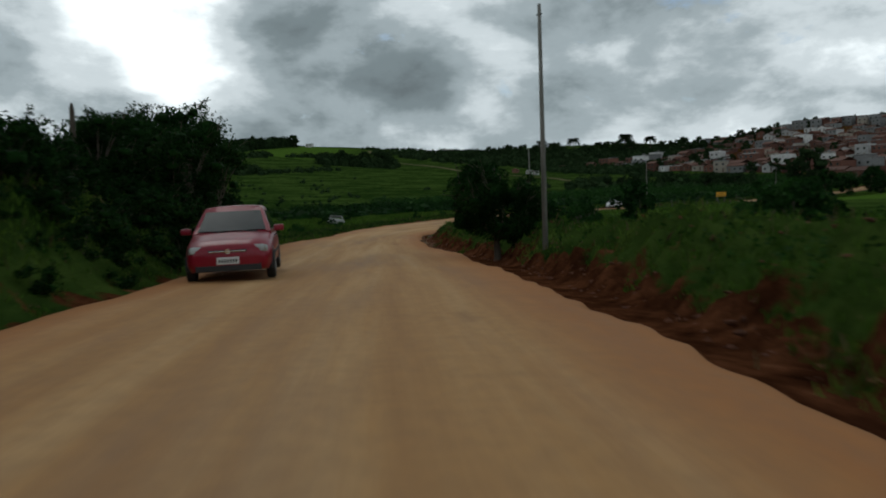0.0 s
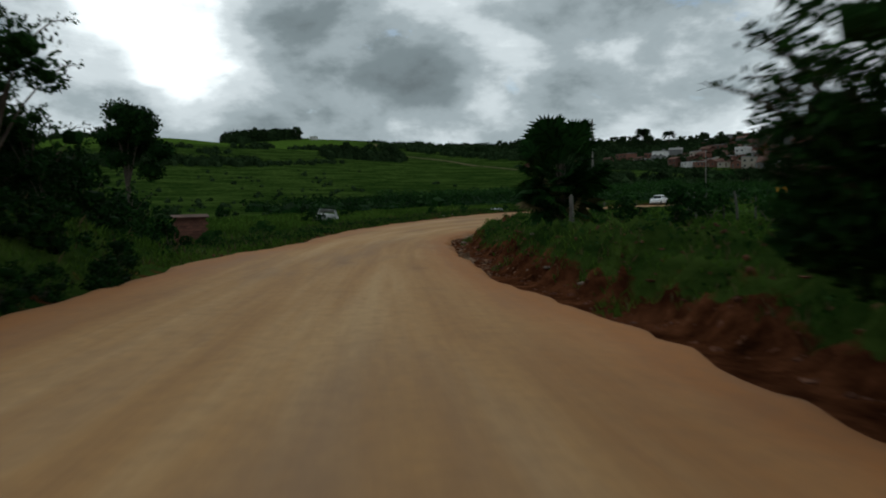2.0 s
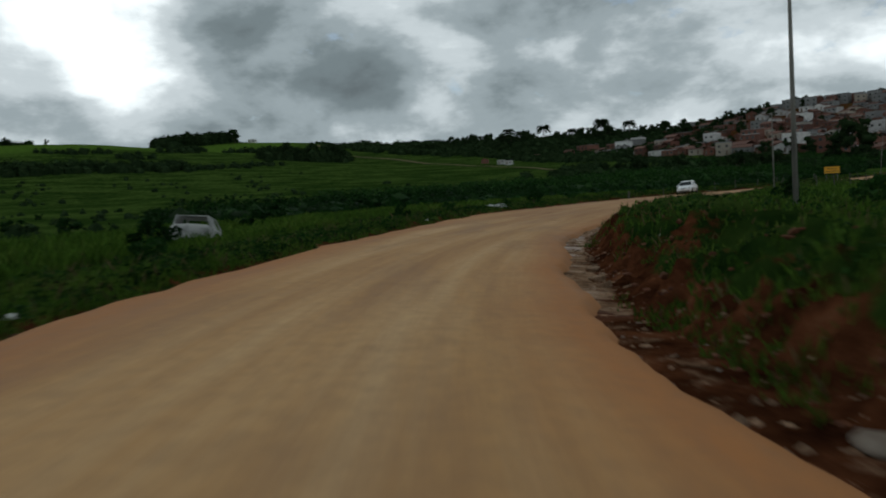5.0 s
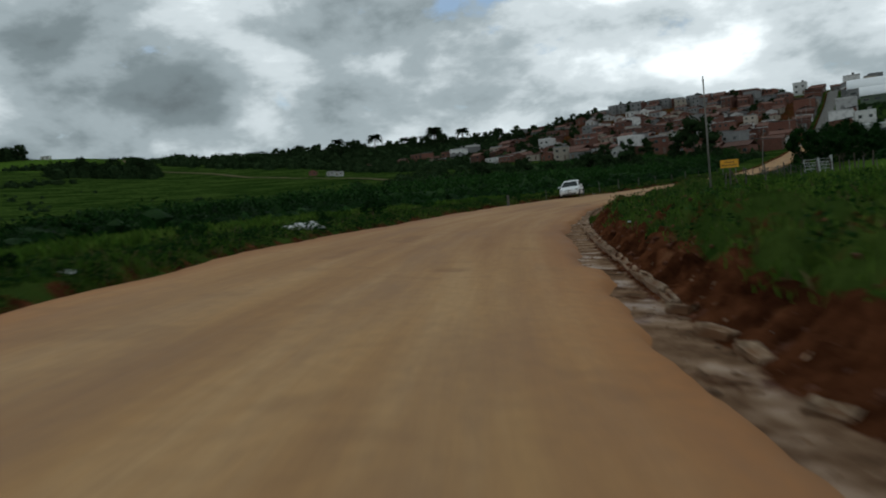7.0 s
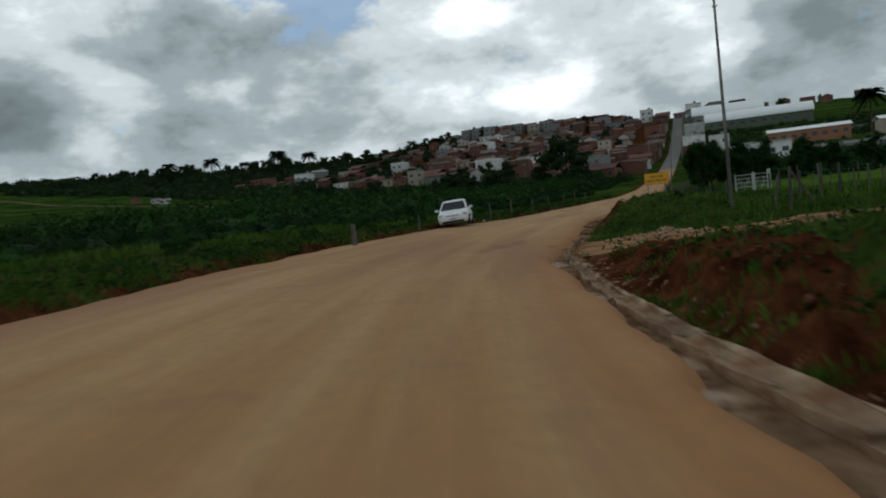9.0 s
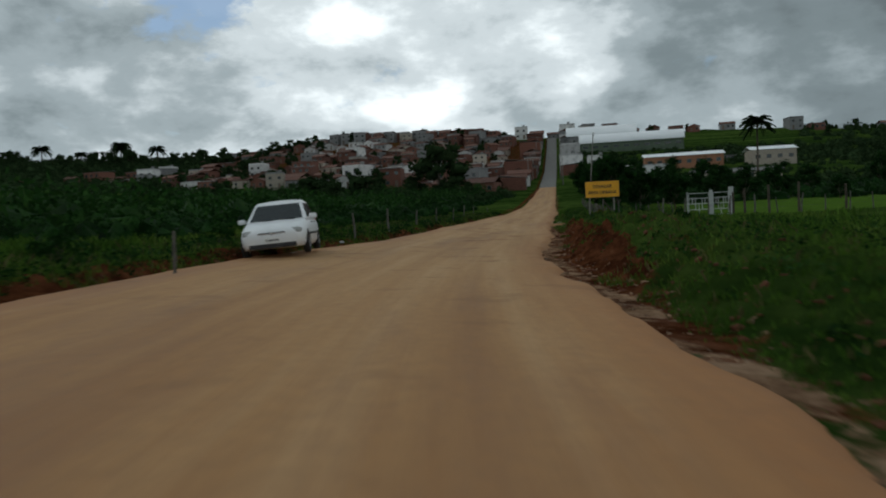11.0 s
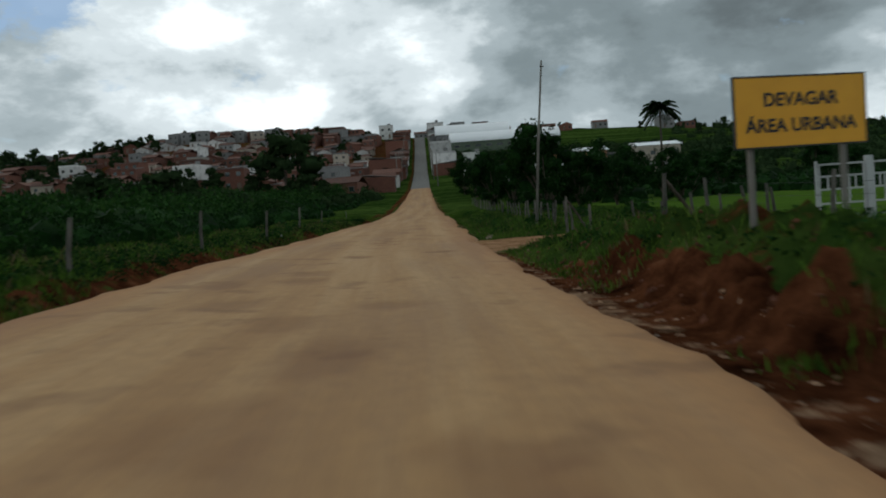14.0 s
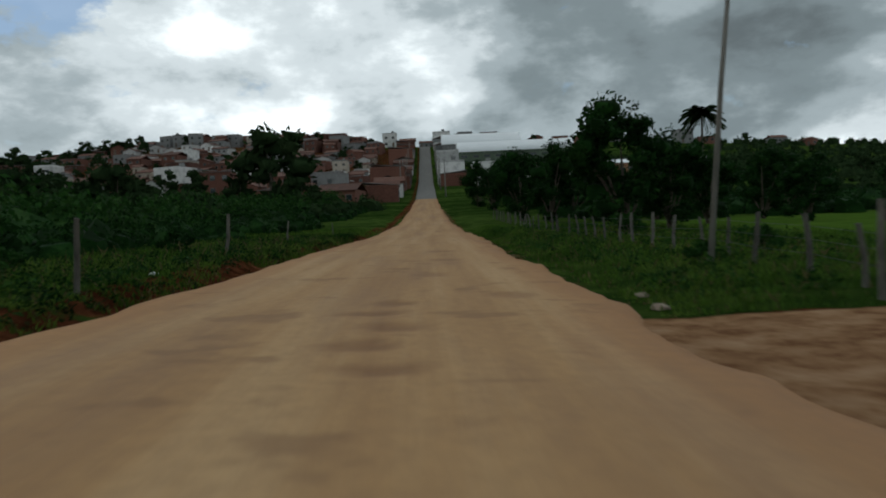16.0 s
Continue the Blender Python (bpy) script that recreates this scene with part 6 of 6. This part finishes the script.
def ruined_wall():
    """Low brick pen with courses of single bricks."""
    root = new("brick_pen")
    x, y = 26.0, -118.7
    root.matrix_basis = pose(x, y, gz(x, y) - 0.08, 0, 0, heading(45.5) - 70) @ Matrix.Scale(1.35, 4)
    bm = bmesh.new()
    box(bm, 0, 0.4, 0.45, 1.02, 0.78, 1.0)
    part("core", bm, BRICK, root)
    bm = bmesh.new()
    box(bm, 0, 0, 0, 0.185, 0.05, 0.085, 0.008)
    first = part("brick", bm, BRICK, root)
    k = 0
    for row in range(9):
        for c in range(5):
            px = -0.42 + c * 0.2 + (0.1 if row % 2 else 0) + rng.normal(0, 0.004)
            if abs(px) > 0.5:
                continue
            ob = first if k == 0 else first.copy()
            if k:
                scene.collection.objects.link(ob)
            ob.location = (px, 0.0 + rng.normal(0, 0.004), 0.07 + row * 0.097)
            k += 1
    bm = bmesh.new()
    box(bm, 0.02, 0.35, 0.99, 1.2, 1.0, 0.045, 0.008, Matrix.Rotation(0.08, 4, "X"))
    part("lid", bm, TILE, root, "sagging brown roof")
    return tagged(root, "low weathered brick pen with a sagging roof in grass", "brick pen")


ruined_wall()


# ---- the town ----
def opening(root, name, x, z, w, h, y, mat, side=1):
    """A window or door: frame proud of the wall and a recessed leaf."""
    o = new(name)
    o.parent = root
    bm = bmesh.new()
    t = 0.07
    for cx, cz, sx, sz in ((x - w / 2, z, t, h + t), (x + w / 2, z, t, h + t), (x, z + h / 2, w + t, t), (x, z - h / 2, w + t, t)):
        box(bm, cx, y - 0.03 * side, cz, sx, 0.09, sz)
    part("frame", bm, TRIM, o)
    bm = bmesh.new()
    box(bm, x, y + 0.0 * side, cz + h / 2, w, 0.05, h)
    part("pane" if name == "window" else "leaf", bm, mat, o)


def house(w, d, h, wall, roof, style, seed):
    """A small town house, its front to -y: walls, roof with eaves or parapet, door, windows."""
    r = np.random.default_rng(seed)
    root = new("house")
    bm = bmesh.new()
    box(bm, 0, d / 2, h / 2 - 1.5, w, d, h + 3)
    if style == "gable":
        v = [bm.verts.new(p) for p in ((-w / 2, 0, h), (w / 2, 0, h), (0, 0, h + w * 0.2), (-w / 2, d, h), (w / 2, d, h), (0, d, h + w * 0.2))]
        for f in ((0, 1, 2), (3, 5, 4), (0, 2, 5, 3), (1, 4, 5, 2)):
            bm.faces.new([v[i] for i in f])
    part("wall", bm, wall, root)
    bm = bmesh.new()
    if style == "gable":
        a = math.atan(0.4)
        for sg in (-1, 1):
            ln = w / 2 / math.cos(a) + 0.45
            box(bm, sg * (w / 4 + 0.16), d / 2, h + w * 0.1 - 0.02, ln, d + 0.8, 0.12, 0, Matrix.Rotation(sg * a, 4, "Y"))
    elif style == "side":
        a = 0.3
        for sg in (-1, 1):
            box(bm, 0, d / 2 + sg * (d / 4 + 0.1), h + d * 0.07, w + 0.6, d / 2 / math.cos(a) + 0.5, 0.12, 0, Matrix.Rotation(-sg * a, 4, "X"))
    elif style == "shed":
        box(bm, 0, d / 2, h + 0.25, w + 0.3, d + 0.6, 0.12, 0, Matrix.Rotation(0.1, 4, "X"))
    else:
        box(bm, 0, d / 2, h + 0.03, w - 0.2, d - 0.2, 0.1)
        for cx, cy, sx, sy in ((0, 0.08, w + 0.1, 0.16), (0, d - 0.08, w + 0.1, 0.16), (-w / 2 + 0.03, d / 2, 0.16, d - 0.1), (w / 2 - 0.03, d / 2, 0.16, d - 0.1)):
            box(bm, cx, cy, h + 0.3, sx, sy, 0.6)
    rf = part("roof", bm, roof, root)
    if style == "flat" and seed % 2:
        bm = bmesh.new()
        bmesh.ops.create_cone(bm, cap_ends=True, segments=14, radius1=0.6, radius2=0.7, depth=1.1, matrix=Matrix.Translation((w * 0.2, d * 0.6, h + 1.2)))
        box(bm, w * 0.2, d * 0.6, h + 0.35, 1.3, 1.3, 0.6)
        part("water_tank", bm, GREYWALL, rf)
    for f in range(max(1, int(h // 2.7))):
        zf = f * 2.8
        nwin = max(2, int(w // 2.4))
        for k in range(nwin):
            x = (k + 0.5) / nwin * w - w / 2
            if f == 0 and k == seed % nwin:
                opening(root, "door", x, 1.05, 0.95, 2.1, 0, DOORP)
            else:
                opening(root, "window", x, zf + 1.55, 1.1, 1.05, 0, DARKGLASS)
    return root


kinds = [(6.5, 8, 3.1, BRICK, TILE, "gable"), (7.5, 9, 3.0, BRICK, TILE, "side"), (6, 9, 3.2, BRICK, TILE, "side"), (7, 8, 3.1, CREAM, TILE, "side"), (6.5, 8, 3.2, LIME, FIBRE, "shed"), (8, 9, 5.9, BRICK, FIBRE, "shed"), (7, 9, 6.0, GREYWALL, FIBRE, "flat"),
         (7, 8, 3.3, LIME, TILE, "gable"), (6.5, 9, 5.8, BRICK, TILE, "side"), (8, 8, 3.2, GREYWALL, TILE, "side"), (6, 7, 2.9, BRICK, TILE, "gable"), (7, 10, 6.0, CREAM, GREYWALL, "flat"), (7.5, 8, 3.2, BRICK, FIBRE, "shed"), (6.5, 8, 6.0, LIME, LIME, "flat")]
names = {id(BRICK): "bare brick", id(CREAM): "cream plastered", id(LIME): "stained white", id(GREYWALL): "grey plastered"}
tops = {"gable": "a red tile gable roof", "side": "a red clay tile roof", "shed": "a grey sheet roof", "flat": "a flat parapet roof"}
protos = [house(*k, i) for i, k in enumerate(kinds)]
order = [0, 12, 4, 8, 10, 6, 12, 3, 5, 0, 7, 12, 9, 11, 10, 8, 4, 12, 9, 0, 13, 2, 4, 1, 5, 3]
n_house, used = 0, set()


def place_house(i, x, y, turn, tag="", size=1.0):
    k = kinds[i]
    label = tag or "%s hillside house with %s" % (names[id(k[3])], tops[k[5]])
    m = pose(x, y, gz(x, y) + 0.3, 0, 0, turn) @ Matrix.Scale(size, 4)
    if i in used:
        tagged(copy_thing(protos[i], m), label, "house", "town houses")
    else:
        used.add(i)
        protos[i].matrix_basis = m
        tagged(protos[i], label, "house", "town houses")


for row, yy in enumerate(np.arange(132, 334, 9.2)):
    xx = -19.5 - rng.uniform(0, 2)
    while xx > -165:
        y = yy + rng.normal(0, 2.6) - 0.12 * xx
        lo, hi = 134 - 0.42 * xx, 330 + 0.25 * xx
        if lo < y < hi + 26 and rng.random() > 0.08 + 0.25 * (xx < -100):
            place_house(order[n_house % len(order)] if y < 255 else ((12, 4, 12, 3, 9, 7, 3, 9, 0, 10) if y < 295 else (6, 11, 5, 8, 9, 6, 8, 5, 6, 4))[int(rng.integers(10))], xx, y, rng.normal(0, 13) - 6, size=rng.uniform(0.74, 0.95))
            n_house += 1
        xx -= rng.uniform(6.6, 8.4)
for k, yy in enumerate(np.arange(150, 348, 8.6)):          # along the street
    place_house((12, 0, 4, 10, 9, 5, 12, 3, 9, 12)[k % 10], -3.3 - rng.uniform(0, 0.7) - 0.9 * (yy < 200), yy + rng.normal(0, 0.4), 90 + rng.normal(0, 2))
    if yy > 205 and not 278 < yy < 306:
        place_house((4, 9, 12, 13, 9)[k % 5], 4.2 + rng.uniform(0, 0.7), yy + rng.normal(0, 0.4), -90 + rng.normal(0, 2))
for i, (kind, x, y, turn) in enumerate(((13, -146.8, 213, 10), (4, -152, 209, 5), (0, -190, 163, 30), (4, -179, 161, 25), (4, -170, 155, 30), (0, -183, 194, 20), (8, -166, 196, 10), (4, -60, 203, -5), (4, -86, 261, -5), (1, -24, 139, -8), (1, -15, 134, -8), 
                                        (13, 16, 196, 0), (4, 24, 193, 0), (9, 1.5, 358, 0), (11, 16.5, 338, 0), (13, -14.5, 336, 0),
                                        (7, -230, 262, 20), (4, -243, 258, 25), (4, -262, 262, 12), (4, -330, 315, 30), (13, -610, 520, 30), (6, -632, 512, 30), (13, -655, 505, 30), (11, -580, 500, 30), (4, -450, 212, 40))):
    place_house(kind, x, y, turn, size=0.62 if -200 < x < -160 and y < 200 else 1.0)
for kind, x in ((6, 19), (5, 29), (12, 40), (10, 50), (12, 60), (0, 68), (9, 84), (6, 113), (12, 122), (9, 152), (10, 162)):   # along the skyline past the halls
    place_house(kind, x, 345 - 0.15 * x + 3 * math.sin(x), 6 * math.cos(x))


def vault_hall(x0, x1, y, depth, wall_h, rise, label, wall):
    root = new("hall")
    zg = gz((x0 + x1) / 2, y)
    ln = x1 - x0
    root.location = (x0, y, zg)
    bm = bmesh.new()
    box(bm, ln / 2, depth / 2, wall_h / 2 - 2, ln, depth, wall_h + 4)
    part("wall", bm, wall, root)
    bm = bmesh.new()
    n = 20
    arcs = []
    for xe in (-0.4, ln + 0.4):
        arcs.append([bm.verts.new((xe, depth / 2 - (depth / 2 + 0.5) * math.cos(math.pi * k / n), wall_h + rise * math.sin(math.pi * k / n))) for k in range(n + 1)])
    for k in range(n):
        bm.faces.new((arcs[0][k], arcs[0][k + 1], arcs[1][k + 1], arcs[1][k]))
    bm.faces.new(arcs[0])
    bm.faces.new(arcs[1][::-1])
    part("roof", bm, METALROOF, root, "white curved metal roof")
    m = int(ln // 4)
    for k in range(m):
        opening(root, "window", (k + 0.5) / m * ln, wall_h * 0.6, 2.2, 0.9, 0, DARKGLASS)
    return tagged(root, label, "hall")


GREENWALL = plain("green_plaster", (0.09, 0.12, 0.08), 0.8, grime=0.3, scale=0.6)
vault_hall(7.8, 38, 302, 14, 5.3, 4.6, "long white hall with a curved metal roof", GREYWALL)
vault_hall(13, 55.5, 283, 13, 4.2, 4.2, "long hall with a white vaulted metal roof", GREENWALL)


def long_building(x, y, w, d, h, turn, wall, roof, label, style="flat"):
    root = new("building")
    root.matrix_basis = pose(x, y, gz(x, y), 0, 0, turn)
    bm = bmesh.new()
    box(bm, 0, d / 2, h / 2 - 1.5, w, d, h + 3)
    part("wall", bm, wall, root)
    bm = bmesh.new()
    if style == "flat":
        box(bm, 0, d / 2, h + 0.1, w + 0.5, d + 0.5, 0.25)
    else:
        for sg in (-1, 1):
            box(bm, 0, d / 2 + sg * d / 4, h + d * 0.06, w + 1.2, d / 2 + 0.8, 0.15, 0, Matrix.Rotation(-sg * 0.24, 4, "X"))
    part("roof", bm, roof, root)
    n = int(w // 3)
    for k in range(n):
        opening(root, "window", (k + 0.5) / n * w - w / 2, h * 0.55, 1.5, 1.2, 0, DARKGLASS)
    return tagged(root, label, "building")


ORANGEWALL = plain("orange_plaster", (0.30, 0.14, 0.075), 0.8, grime=0.3, scale=0.6)
long_building(27.8, 149, 9.5, 8, 4.9, 0, WHITE, LIME, "white two-storey building behind dark trees")
long_building(18.3, 151, 9, 7, 4.4, 0, LIME, METALROOF, "low white building behind dark trees")
long_building(44.8, 214, 25, 9, 4.4, -2, ORANGEWALL, METALROOF, "orange and white school building with a pale roof", "gable")
long_building(74, 217, 14, 9, 5.2, 3, CREAM, METALROOF, "pale walled building with a white roof", "gable")
long_building(47.6, 149, 21, 6, 2.3, 2, CREAM, FIBRE, "low pale shed with a long sheet roof", "gable")
long_building(58, 246, 34, 4, 1.6, 2, GREYWALL, FIBRE, "long grey terrace wall on the hillside")
